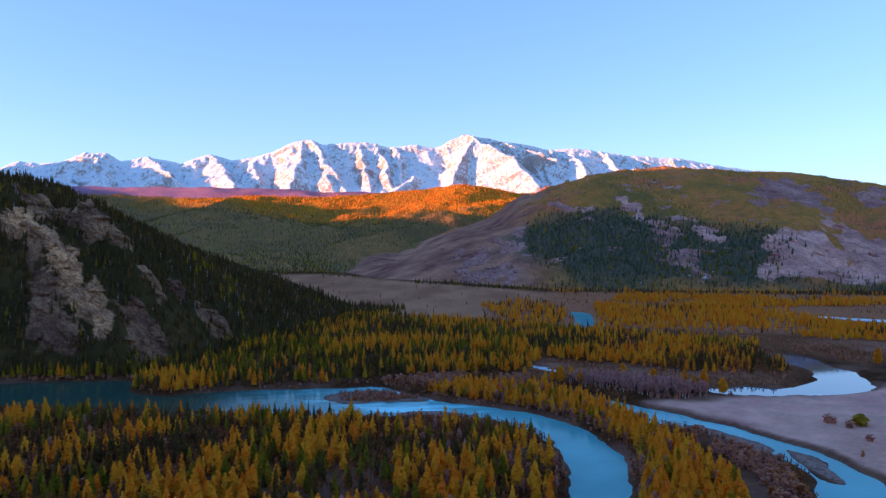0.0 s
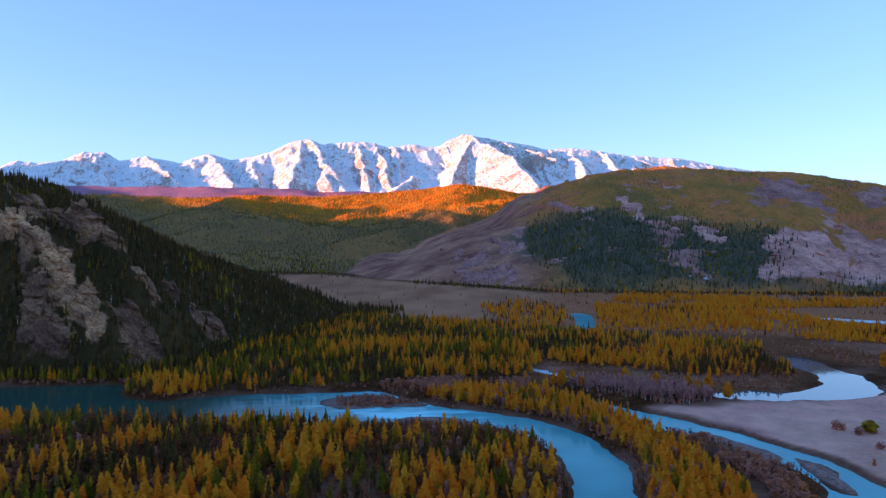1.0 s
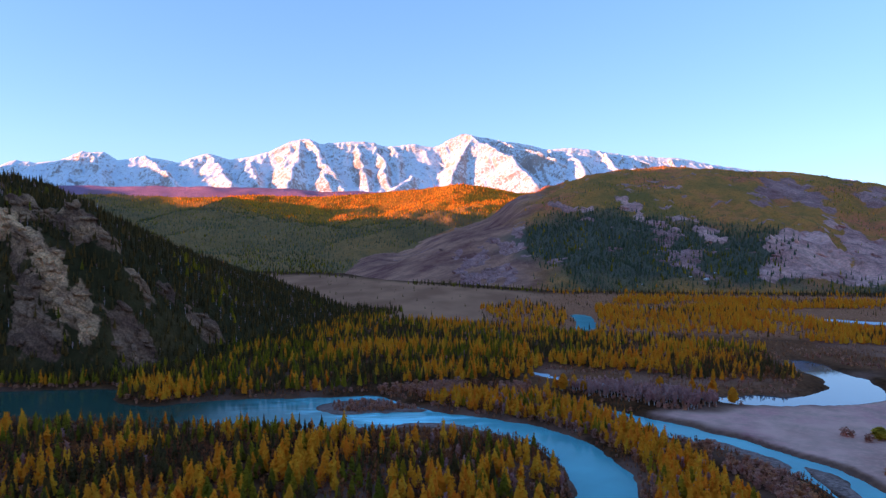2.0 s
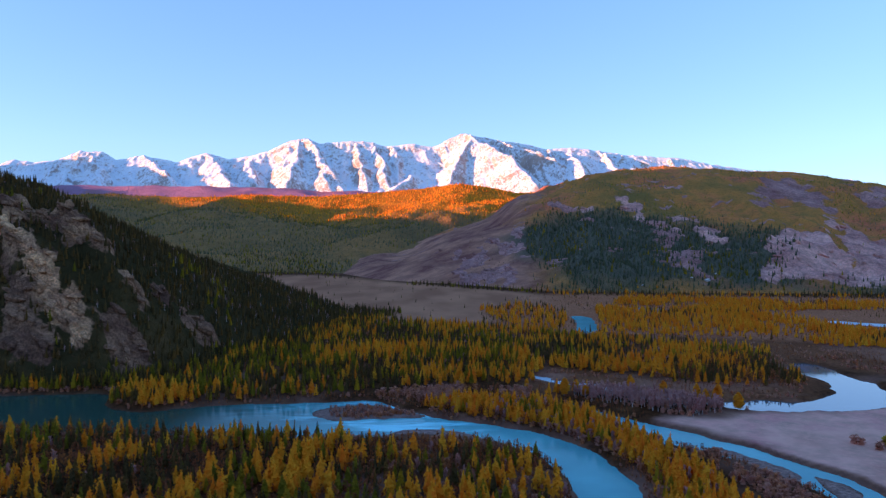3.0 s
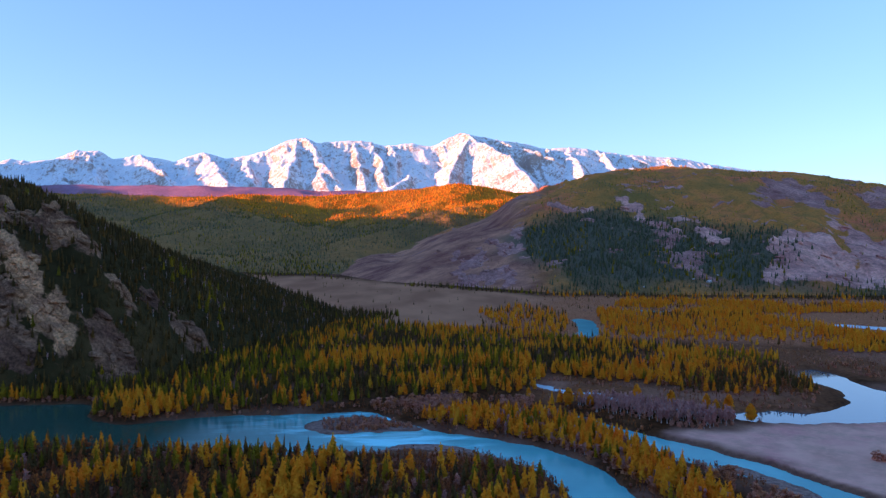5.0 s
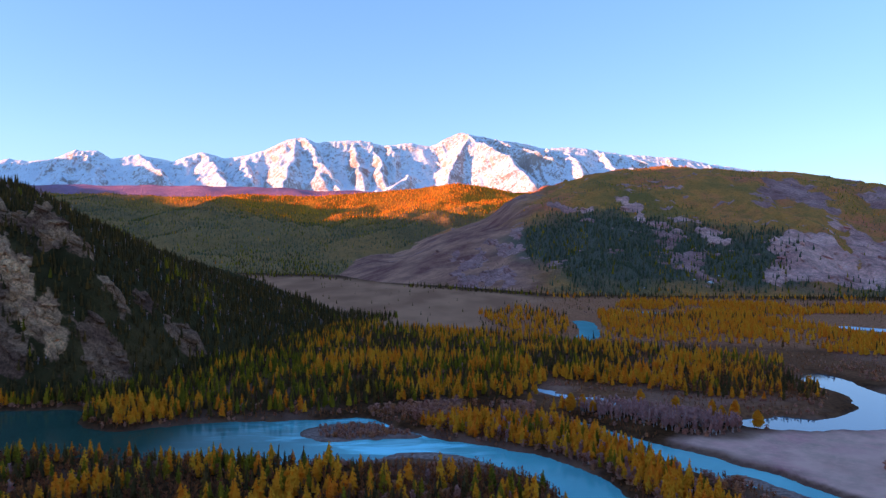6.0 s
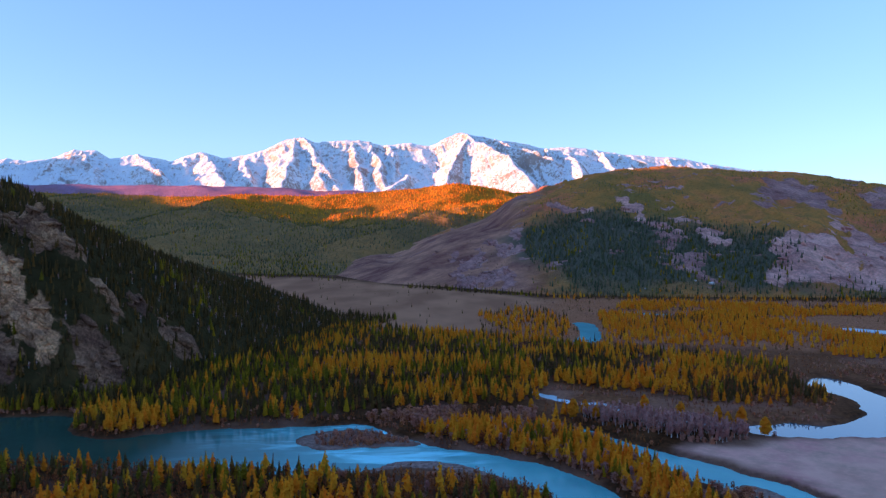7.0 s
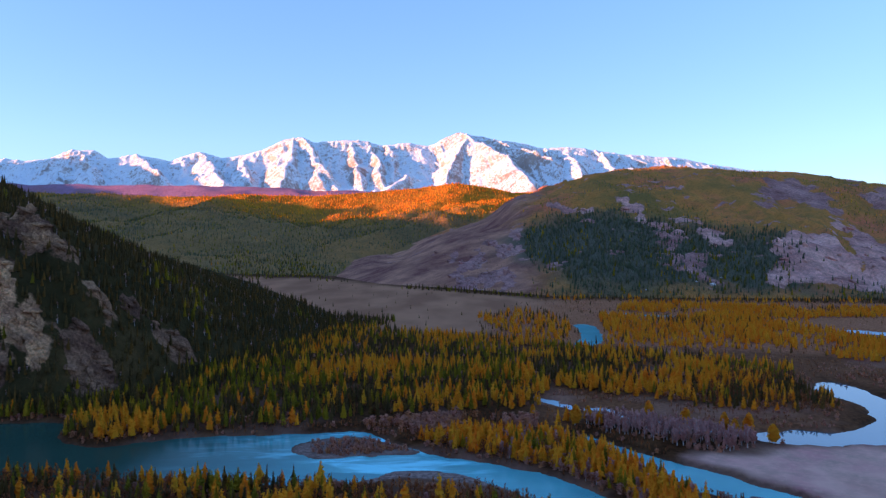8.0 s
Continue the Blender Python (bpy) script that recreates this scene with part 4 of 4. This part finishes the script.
def forest(name, kind, rows, sprays, label, category, lean=0.03, seed=0, variants=6):
    """Many plants in one mesh of kind stuff."""
    if not len(rows):
        return None
    rng = np.random.default_rng(seed + 5)
    shapes = []
    for s in range(variants):
        cv, cf = CROWN[kind](s, sprays)
        tv, tf = stem(3, STEM[kind][0], 0.8)
        shapes.append((np.concatenate([cv, tv]), np.concatenate([cf, tf + len(cv)]), np.r_[np.zeros(len(cf), int), np.ones(len(tf), int)]))
    vs, fs, ms, ts, n = [], [], [], [], 0
    which = rng.integers(0, variants, len(rows))
    for s, (v, f, mi) in enumerate(shapes):
        r = rows[which == s]
        if not len(r):
            continue
        a = rng.uniform(0, 2 * math.pi, len(r))
        ca, sa = np.cos(a)[:, None], np.sin(a)[:, None]
        wide = (r[:, 3] * rng.uniform(0.8, 1.25, len(r)))[:, None]
        x = (v[:, 0] * ca - v[:, 1] * sa) * wide
        y = (v[:, 0] * sa + v[:, 1] * ca) * wide
        z = v[:, 2][None] * r[:, 3:4]
        x = x + z * rng.normal(0, lean, len(r))[:, None] + r[:, :1]
        y = y + z * rng.normal(0, lean, len(r))[:, None] + r[:, 1:2]
        vs.append(np.stack([x, y, z + r[:, 2:3]], 2).reshape(-1, 3))
        k = n + np.arange(len(r))[:, None, None] * len(v)
        fs.append((f[None] + k).reshape(-1, 3))
        ms.append(np.tile(mi, len(r)))
        ts.append(np.repeat(rng.random(len(r)), len(v)))
        n += len(r) * len(v)
    me = mesh_of(name, np.concatenate(vs), np.concatenate(fs), [LEAF[kind], STEM[kind][1]], np.concatenate(ms), False, [("tint", np.concatenate(ts))])
    return tagged(new(name, me), label, category, "", "stuff")


# ---- the ground: one sheet to the horizon ----
def build_ground():
    a = np.concatenate([np.radians(np.linspace(-38, 38, 440)), np.radians(np.linspace(44, 316, 70))])
    r = np.concatenate([np.geomspace(0.2, 150, 26)[:-1], np.geomspace(150, 1150, 290)[:-1], np.geomspace(1150, 5200, 60)])
    rr, aa = np.meshgrid(r, a, indexing="ij")
    x, y = (rr * np.sin(aa)).ravel(), (rr * np.cos(aa)).ravel()
    z = valley(x, y)
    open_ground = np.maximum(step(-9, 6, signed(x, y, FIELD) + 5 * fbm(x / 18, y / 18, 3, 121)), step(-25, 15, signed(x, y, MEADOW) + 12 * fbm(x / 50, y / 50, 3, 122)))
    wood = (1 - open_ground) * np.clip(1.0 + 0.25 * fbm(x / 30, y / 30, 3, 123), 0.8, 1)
    shore = 0.12 * step(-2.5, 0.5, water_depth(x, y))
    for bar in (GRAVEL_BAR, MUD_BAR, SHOAL, ISLE):
        shore = np.maximum(shore, step(-2, 2, signed(x, y, bar)) * (0.85 if bar is ISLE else 1.0))
    cut = 0.85 * step(-4.4, -1.4, water_depth(x, y)) * step(70, 90, x) * step(-12, -4, signed(x, y, FIELD))     # bare dark soil where the stream cuts the field
    wood = np.maximum(wood, cut)
    f = grid_faces(len(r), len(a), True)
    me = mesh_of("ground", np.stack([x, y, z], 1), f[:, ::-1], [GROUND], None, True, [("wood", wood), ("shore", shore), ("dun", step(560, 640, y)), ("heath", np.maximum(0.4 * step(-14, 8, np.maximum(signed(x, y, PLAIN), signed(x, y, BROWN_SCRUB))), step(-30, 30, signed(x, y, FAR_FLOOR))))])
    tagged(new("ground", me), "valley floor of dry brown grass, gravel bars and forest litter", "ground", "", "structure")


build_ground()


def build_water(name, outline, label, level=0.0, material=WATER):
    """A sheet at river level that runs a little way under its banks."""
    lo, hi = outline.min(0) - 8, outline.max(0) + 8
    xs, ys = np.arange(lo[0], hi[0] + 4, 4.0), np.arange(lo[1], hi[1] + 4, 4.0)
    x, y = np.meshgrid(xs, ys)
    d = signed(x.ravel(), y.ravel(), outline).reshape(x.shape) > -9
    ok = d[:-1, :-1] | d[1:, :-1] | d[:-1, 1:] | d[1:, 1:]
    f = grid_faces(len(ys), len(xs))[ok.ravel()]
    used, back = np.unique(f, return_inverse=True)
    v = np.stack([x.ravel(), y.ravel(), np.full(x.size, level)], 1)[used]
    me = mesh_of(name, v, back.reshape(-1, 4), [material], None, True, [("hill_shade", step(-20, -130, v[:, 0]) * (v[:, 1] > 250)), ("run", step(-130, -80, v[:, 0]) * step(30, 5, v[:, 0]) * step(285, 305, v[:, 1]))])
    tagged(new(name, me), label, "water", "", "structure")


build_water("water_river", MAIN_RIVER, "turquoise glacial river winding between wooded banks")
build_water("water_channel", SIDE_CHANNEL, "blue side channel with dark mud bars beside the meadow", -0.03)
build_water("water_pond", POND, "still pond mirroring the pale sky", 0.0, STILL)
build_water("water_bend", FAR_BEND, "distant turquoise river bend among golden larches")
build_water("water_strip", FAR_STRIP, "thin distant backwater below the hill")
build_water("water_far", FAR_RIVER, "thin pale strip of distant river", 0.0, SKY_RIPPLED)
build_water("water_creek", np.concatenate([CREEK + (0, 5), CREEK[::-1] - (0, 5)]), "narrow shining creek in brown scrub", -0.06, SKY_RIPPLED)

# ---- hills ----

hill_object("rocky_hill", left_hill, np.concatenate([np.arange(-760, -350, 7.0), np.arange(-350, -40, 1.8)]), np.concatenate([np.arange(360, 560, 1.6), np.arange(560, 800, 3.0), np.arange(800, 1030, 10)]), LEFT_ROCK, [("rock", left_rock), ("pale", left_pale)], "steep dark hillside of conifers with bare grey and tan rock ribs", "hill")
hill_object("broad_hill", right_hill, np.arange(-420, 1900, 6.0), np.geomspace(985, 2500, 230), RIGHT_ROCK, [("rock", right_rock), ("dry", right_dry), ("dense", right_dark), ("pale", right_pale)], "broad flat-topped hill with autumn scrub, conifers and pinkish rock outcrops", "hill")
hill_object("larch_slope", back_hill, np.arange(-2700, 2700, 14.0), np.geomspace(1330, 3200, 170), BACK_SLOPE, [("rock", lambda x, y: 0.1 + 0 * x), ("dry", back_sunlit)], "long larch-covered slope, orange in low sun above and green in shade below", "hill")
hill_object("heather_ridge", far_ridge, np.arange(-3600, 3600, 26.0), np.arange(2950, 3950, 20.0), PURPLE_SLOPE, [("rock", lambda x, y: 0.1 + 0 * x)], "purple-brown foothill ridge below the snow", "hill")
hill_object("snowy_mountain_range", snow_range, np.arange(-3500, 3500, 7.5), np.concatenate([np.arange(3720, 4690, 6.5), [4690, 4700, 4720, 4760, 4820, 4960]]), SNOW, [("low", lambda x, y: step(3960, 3800, y + 60 * fbm(x / 200, y / 200, 3, 107)))], "snow-covered jagged mountain range in pink evening light", "mountain")


def crag_blocks(name, height, share, zone, count, lo, hi, long, material, attributes, seed, label):
    """Angular blocks and ribs of rock that stand out of the crags, in one mesh of kind stuff."""
    g = np.random.default_rng(seed)
    bm = bmesh.new()
    bmesh.ops.create_icosphere(bm, subdivisions=2, radius=1.0)
    v0 = np.array([v.co[:] for v in bm.verts])
    f0 = np.array([[v.index for v in f.verts] for f in bm.faces])
    bm.free()
    (x0, y0), (x1, y1) = zone
    x, y = g.uniform(x0, x1, count * 30), g.uniform(y0, y1, count * 30)
    ok = g.random(len(x)) < share(x, y)
    x, y = x[ok][:count], y[ok][:count]
    z = height(x, y)
    vs, fs = [], []
    for k in range(len(x)):
        cut = np.clip(v0 @ (g.normal(size=(3, 5)) * 0.9), -0.75, 0.75).sum(1)        # faces broken off at odd angles
        v = v0 * (0.75 + 0.22 * cut[:, None] * g.uniform(0.4, 1)) + g.normal(0, 0.05, v0.shape)
        r = lo + (hi - lo) * g.random() ** 2.2
        v = v * (r * g.uniform(1.0, long), r * g.uniform(0.7, 1.1), r * g.uniform(0.45, 0.8))
        a, dip = g.normal(0.25, 0.5), g.normal(0.5, 0.25)
        v = v @ np.array(Euler((0, dip, -a)).to_matrix()).T
        vs.append(v + (x[k], y[k], z[k] + 0.12 * r)), fs.append(f0 + k * len(v0))
    v = np.concatenate(vs)
    me = mesh_of(name, v, np.concatenate(fs), [material], None, False, [(key, f(v[:, 0], v[:, 1])) for key, f in attributes])
    return tagged(new(name, me), label, "rock", "", "stuff")


crag_blocks("hillside_crags", left_hill, lambda x, y: step(0.5, 0.9, left_rock(x, y)) * (0.35 + 0.65 * left_pale(x, y)), ((-330, 395), (-140, 520)), 620, 0.7, 4.2, 2.6, LEFT_ROCK, [("rock", lambda x, y: 1.6 + 0 * x), ("pale", left_pale)], 61, "angular grey and tan rock ribs on the steep hillside")
crag_blocks("scarp_crags", right_hill, lambda x, y: step(0.5, 0.9, right_rock(x, y)) * step(0.6, 0.9, right_pale(x, y)), ((200, 1030), (1200, 1420)), 260, 1.2, 6.0, 3.0, RIGHT_ROCK, [("rock", lambda x, y: 1.6 + 0 * x), ("pale", right_pale), ("dry", lambda x, y: 0 * x), ("dense", lambda x, y: 0 * x)], 62, "pinkish rock ledges that stand out of the broad hill")
crag_blocks("fan_crags", right_hill, lambda x, y: step(0.4, 0.8, right_rock(x, y)), ((-40, 1090), (180, 1360)), 200, 1.0, 4.6, 2.4, RIGHT_ROCK, [("rock", lambda x, y: 1.6 + 0 * x), ("pale", right_pale), ("dry", lambda x, y: 0 * x), ("dense", lambda x, y: 0 * x)], 63, "broken purple-grey rock on the dry slope")


def shade_ridge(s, c):
    top = np.interp(c, [-3500, 400, 800, 1200, 1300, 1500, 1600, 1850, 1990, 2200, 2400, 2470, 2540, 2750, 2810, 3000, 3200, 4000, 4450, 4800, 5200], [380, 440, 520, 670, 692, 664, 600, 462, 478, 486, 452, 482, 522, 520, 470, 484, 500, 560, 690, 770, 780])
    return (top + 5 * fbm(c / 120, c * 0, 4, 111)) * np.clip(1 - np.abs(s + 2500) / 1500, 0, 1) ** 0.9 - 20


def build_shade_ridge():
    """The mountain that stands between the low sun and the valley."""
    c, s = np.meshgrid(np.arange(-3500, 5200, 20.0), np.linspace(-4000, -1000, 31))
    c, s = c.ravel(), s.ravel()
    x, y = s * SUN_DIR.x - c * SUN_DIR.y, s * SUN_DIR.y + c * SUN_DIR.x
    me = mesh_of("shading_ridge", np.stack([x, y, shade_ridge(s, c)], 1), grid_faces(31, len(np.arange(-3500, 5200, 20.0))), [PURPLE_SLOPE], None, True, [("rock", 0 * c)])
    tagged(new("shading_ridge", me), "brown mountain ridge that keeps the low sun off the valley", "hill", "", "structure")


build_shade_ridge()

# ---- trees on the hills ----
def hill_trees(zone, height, spacing, seed, keep, mix, lo, hi, bias=None):
    g = np.random.default_rng(seed)
    (x0, y0), (x1, y1) = zone.min(0), zone.max(0)
    x, y = np.meshgrid(np.arange(x0, x1, spacing), np.arange(y0, y1, spacing))
    x, y = (x + g.uniform(-0.6, 0.6, x.shape) * spacing).ravel(), (y + g.uniform(-0.6, 0.6, y.shape) * spacing).ravel()
    ok = inside(x, y, zone)
    x, y = x[ok], y[ok]
    ok = g.random(len(x)) < keep(x, y)
    x, y = x[ok], y[ok]
    rows = np.stack([x, y, height(x, y) - 0.5, lo + (hi - lo) * g.beta(2, 2, len(x))], 1)
    pick = g.random(len(x)) + 0.35 * fbm(x / 60, y / 60, 2, seed)
    pick = pick + (bias(x, y) if bias else 0)
    cut = np.cumsum([m for _, m in mix])
    return {k: rows[(pick <= cut[i]) & (pick > (cut[i - 1] if i else -9))] for i, (k, _) in enumerate(mix)}


LEFT_ZONE = np.array([(-480, 388), (-300, 388), (-235, 390), (-188, 400), (-158, 436), (-132, 510), (-110, 600), (-84, 700), (-60, 765), (-90, 800), (-200, 760), (-300, 680), (-480, 640)], float)
left = hill_trees(LEFT_ZONE, left_hill, 4.1, 201, lambda x, y: 0.92 * (1 - step(0.3, 0.7, left_rock(x, y) * (0.62 + 0.38 * left_pale(x, y)) * 1.2)) + 0.06, [("dark", 1.12), ("lime", 9)], 4.5, 9.8)
bare = hill_trees(LEFT_ZONE, left_hill, 8.0, 208, lambda x, y: 0.5 * (1 - step(0.3, 0.7, left_rock(x, y))), [("birch", 9)], 3.5, 7.5)
RIGHT_ZONE = np.array([(120, 1030), (300, 990), (700, 1005), (1300, 1010), (1300, 1750), (300, 1750), (180, 1500), (150, 1200)], float)


def right_wood(x, y):
    p = 0.45 + 0.9 * fbm(x / 120, y / 120, 3, 113)
    return np.clip(p * 0.8 * (1 - 0.9 * step(0.3, 0.6, right_rock(x, y))) * (1 - 0.8 * right_dry(x, y)) * (1 - right_dark(x, y)), 0.0, 0.8)


def dark_wood(x, y):
    return np.clip(right_dark(x, y) * (1 - 0.7 * step(0.4, 0.8, right_rock(x, y))), 0, 0.92)


right = hill_trees(RIGHT_ZONE, right_hill, 9.0, 202, right_wood, [("dark", 0.35), ("lime", 0.65), ("gold", 9)], 3.5, 7.5)
thick = hill_trees(RIGHT_ZONE, right_hill, 6.6, 206, dark_wood, [("dark", 0.95), ("lime", 9)], 6, 12)
BACK_ZONE = np.array([(-1100, 1450), (-260, 1345), (-150, 1500), (-120, 1700), (-40, 1850), (120, 1950), (300, 2100), (420, 2900), (-1700, 2900)], float)
back = hill_trees(BACK_ZONE, back_hill, 11.6, 203, lambda x, y: np.clip(0.8 + 0.5 * fbm(x / 180, y / 180, 3, 117), 0.25, 1) * (back_hill(x, y) > right_hill(x, y) + 1), [("hazed_conifer", 0.26), ("lime", 0.58), ("gold", 9)], 6, 11, lambda x, y: 1.0 * back_sunlit(x, y) - 0.42)
MEADOW_ZONE = np.array([(-110, 760), (-30, 660), (60, 760), (140, 930), (60, 1080), (-80, 1180), (-230, 1300)], float)
mx, my = scatter(MEADOW_ZONE, 26, 204, lambda x, y: 0.18 + 0.3 * smooth_hash(x, y, 60, 119))
meadow = np.stack([mx, my, terrain(mx, my) - 0.1, np.random.default_rng(4).uniform(1.5, 6, len(mx))], 1)

forest("hillside_conifers", "dark", left["dark"], 17, "dense dark conifers covering the steep rocky hillside", "forest", seed=1)
forest("hillside_larches", "lime", left["lime"], 24, "scattered yellow-green larches on the rocky hillside", "forest", seed=2)
forest("hillside_birches", "birch", bare["birch"], 9, "leafless pale birches scattered among the hillside conifers", "forest", seed=14)
forest("hill_conifers", "hazed_conifer", right["dark"], 12, "dark conifers on the lower broad hill", "forest", seed=3)
forest("hillfoot_conifers", "hazed_conifer", thick["dark"], 14, "dense blue-green conifers on the lower slope of the broad hill", "forest", seed=11)
forest("hillfoot_larches", "lime", thick["lime"], 14, "yellow-green larches among conifers on the lower slope", "forest", seed=12)
forest("hill_scrub", "lime", right["lime"], 12, "yellow-green larches over the broad hill", "forest", seed=4)
forest("hill_larches", "gold", right["gold"], 12, "golden larches dotting the broad hill", "forest", seed=5)
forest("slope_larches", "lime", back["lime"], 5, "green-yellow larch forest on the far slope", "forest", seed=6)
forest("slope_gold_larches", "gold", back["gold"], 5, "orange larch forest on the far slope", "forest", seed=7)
forest("slope_conifers", "hazed_conifer", back["hazed_conifer"], 5, "dark conifers among larches on the far slope", "forest", seed=8)
fx, fy = scatter(np.array(OUTCROPS[0], float), 11, 207, lambda x, y: 0.75 * step(-0.1, 0.3, fbm(x / 40, y / 60, 3, 128)))
fan_scrub = np.stack([fx, fy, right_hill(fx, fy) - 0.2, np.random.default_rng(8).uniform(2, 4.5, len(fx))], 1)
forest("fan_bushes", "dark", fan_scrub, 10, "small dark bushes among broken rock on the dry slope", "bush", seed=13)
forest("meadow_bushes", "dark", meadow, 16, "small dark bushes dotted over the dry meadow", "bush", seed=9)

# ---- trees of the valley: the nearest are things of their own, the rest are woods ----
WORDS = {
    "gold": ("golden_larch", "golden autumn larch with a slim conical crown on the river bank", "tree", "larch_wood", "golden autumn larches across the valley floor", "forest"),
    "lime": ("green_larch", "yellow-green larch just turning, among golden trees", "tree", "green_larch_wood", "yellow-green larches across the valley floor", "forest"),
    "dark": ("conifer", "dark green narrow conifer among autumn larches", "tree", "conifer_wood", "dark narrow conifers across the valley floor", "forest"),
    "twig": ("bare_sapling", "leafless brown sapling with fine reddish twigs", "tree", "brush_wood", "leafless brown saplings and brush across the valley floor", "forest"),
    "birch": ("bare_birch", "leafless grey birch with a pale stem and fine twigs", "tree", "birch_grove", "grove of leafless grey birches with pale stems", "forest"),
    "poplar": ("poplar", "rounded bright yellow autumn poplar standing by the pond", "tree", "poplar_row", "rounded yellow poplars", "forest"),
    "leafy": ("leafy_bush", "rounded yellow-green leafy bush on the dry field", "bush", "bush_row", "rounded green bushes", "bush"),
    "rust": ("shrub", "rounded rusty-brown autumn shrub near the water", "bush", "shrub_thicket", "rusty-brown shrub thickets along the banks", "bush"),
}
SINGLE = {"gold": 300, "lime": 150, "dark": 150, "twig": 200, "rust": 150, "poplar": 60, "leafy": 20, "birch": 150}


def part(name, arrays, material, parent, label=""):
    me = mesh_of(name, arrays[0], arrays[1], [material])
    ob = new(name, me)
    ob.parent = parent
    return tagged(ob, label)


def single_tree(kind, seed):
    name, label, category = WORDS[kind][:3]
    root = tagged(new(name), label, category, WORDS[kind][3])
    part("trunk", stem(6, STEM[kind][0], 0.88), STEM[kind][1], root)
    part("crown", CROWN[kind](seed + 300, {"gold": 150, "lime": 150, "dark": 140, "twig": 110, "rust": 190, "poplar": 190, "leafy": 120, "birch": 90}[kind]), LEAF[kind], root)
    return root


for n, kind in enumerate(plants):
    rows = np.concatenate(plants[kind])
    rng = np.random.default_rng(400 + n)
    near = (rows[:, 1] > 172) & (np.abs(rows[:, 0]) < 0.75 * rows[:, 1])
    order = np.argsort(np.where(near, rows[:, 1], 9e9))
    own, rest = rows[order[:SINGLE[kind]]], rows[order[SINGLE[kind]:]]
    models = [single_tree(kind, s) for s in range(7)]
    home = {}
    for x, y, z, h in own:
        s = int(rng.integers(0, 7))
        m = pose(x, y, z, rng.normal(0, 1.8), rng.normal(0, 1.8), rng.uniform(0, 360)) @ Matrix.Diagonal((*[h * rng.uniform(0.8, 1.25)] * 2, h, 1))
        if s in home:
            copy_thing(models[s], m)
        else:
            home[s] = m
    for s, m in home.items():
        models[s].matrix_basis = m
    _, _, _, wood, label, category = WORDS[kind]
    rest = rest[rest[:, 1] > 150]
    close, far = rest[rest[:, 1] < 480], rest[rest[:, 1] >= 480]
    forest(wood, kind, close, {"gold": 44, "lime": 40, "dark": 36, "twig": 18, "rust": 40, "poplar": 60, "leafy": 60, "birch": 36}[kind], label, category, seed=20 + n, variants=10)
    forest("far_" + wood, kind, far, {"gold": 18, "lime": 18, "dark": 14, "twig": 8, "rust": 8, "poplar": 20, "leafy": 20, "birch": 16}[kind], "distant " + label, category, seed=30 + n, variants=8)


def boulder(name, x, y, size, seed, label):
    """A lumpy stone half sunk in the ground."""
    bm = bmesh.new()
    bmesh.ops.create_icosphere(bm, subdivisions=3, radius=1.0)
    for v in bm.verts:
        v.co *= 1 + 0.22 * noise.noise(v.co * 1.6 + Vector((seed, 0, 0))) + 0.08 * noise.noise(v.co * 5)
        v.co = Vector((v.co.x * size * 1.3, v.co.y * size, v.co.z * size * 0.8))
    me = bpy.data.meshes.new(name)
    bm.to_mesh(me)
    bm.free()
    me.materials.append(PALE_STONE)
    ob = new(name, me)
    ob.location = (x, y, float(terrain(np.array([float(x)]), np.array([float(y)]))[0]) + size * 0.25)
    return tagged(ob, label, "boulder", "boulders at the hill foot")


PALE_STONE = bark_material("pale weathered stone", (0.45, 0.40, 0.40), (0.72, 0.66, 0.66))
for k, (x, y, size) in enumerate(((402, 1046, 3.4), (380, 1052, 1.6), (420, 1060, 1.4), (300, 1030, 1.3))):
    boulder("pale_boulder", x, y, size, 3.1 * k, "pale weathered boulder at the foot of the broad hill")
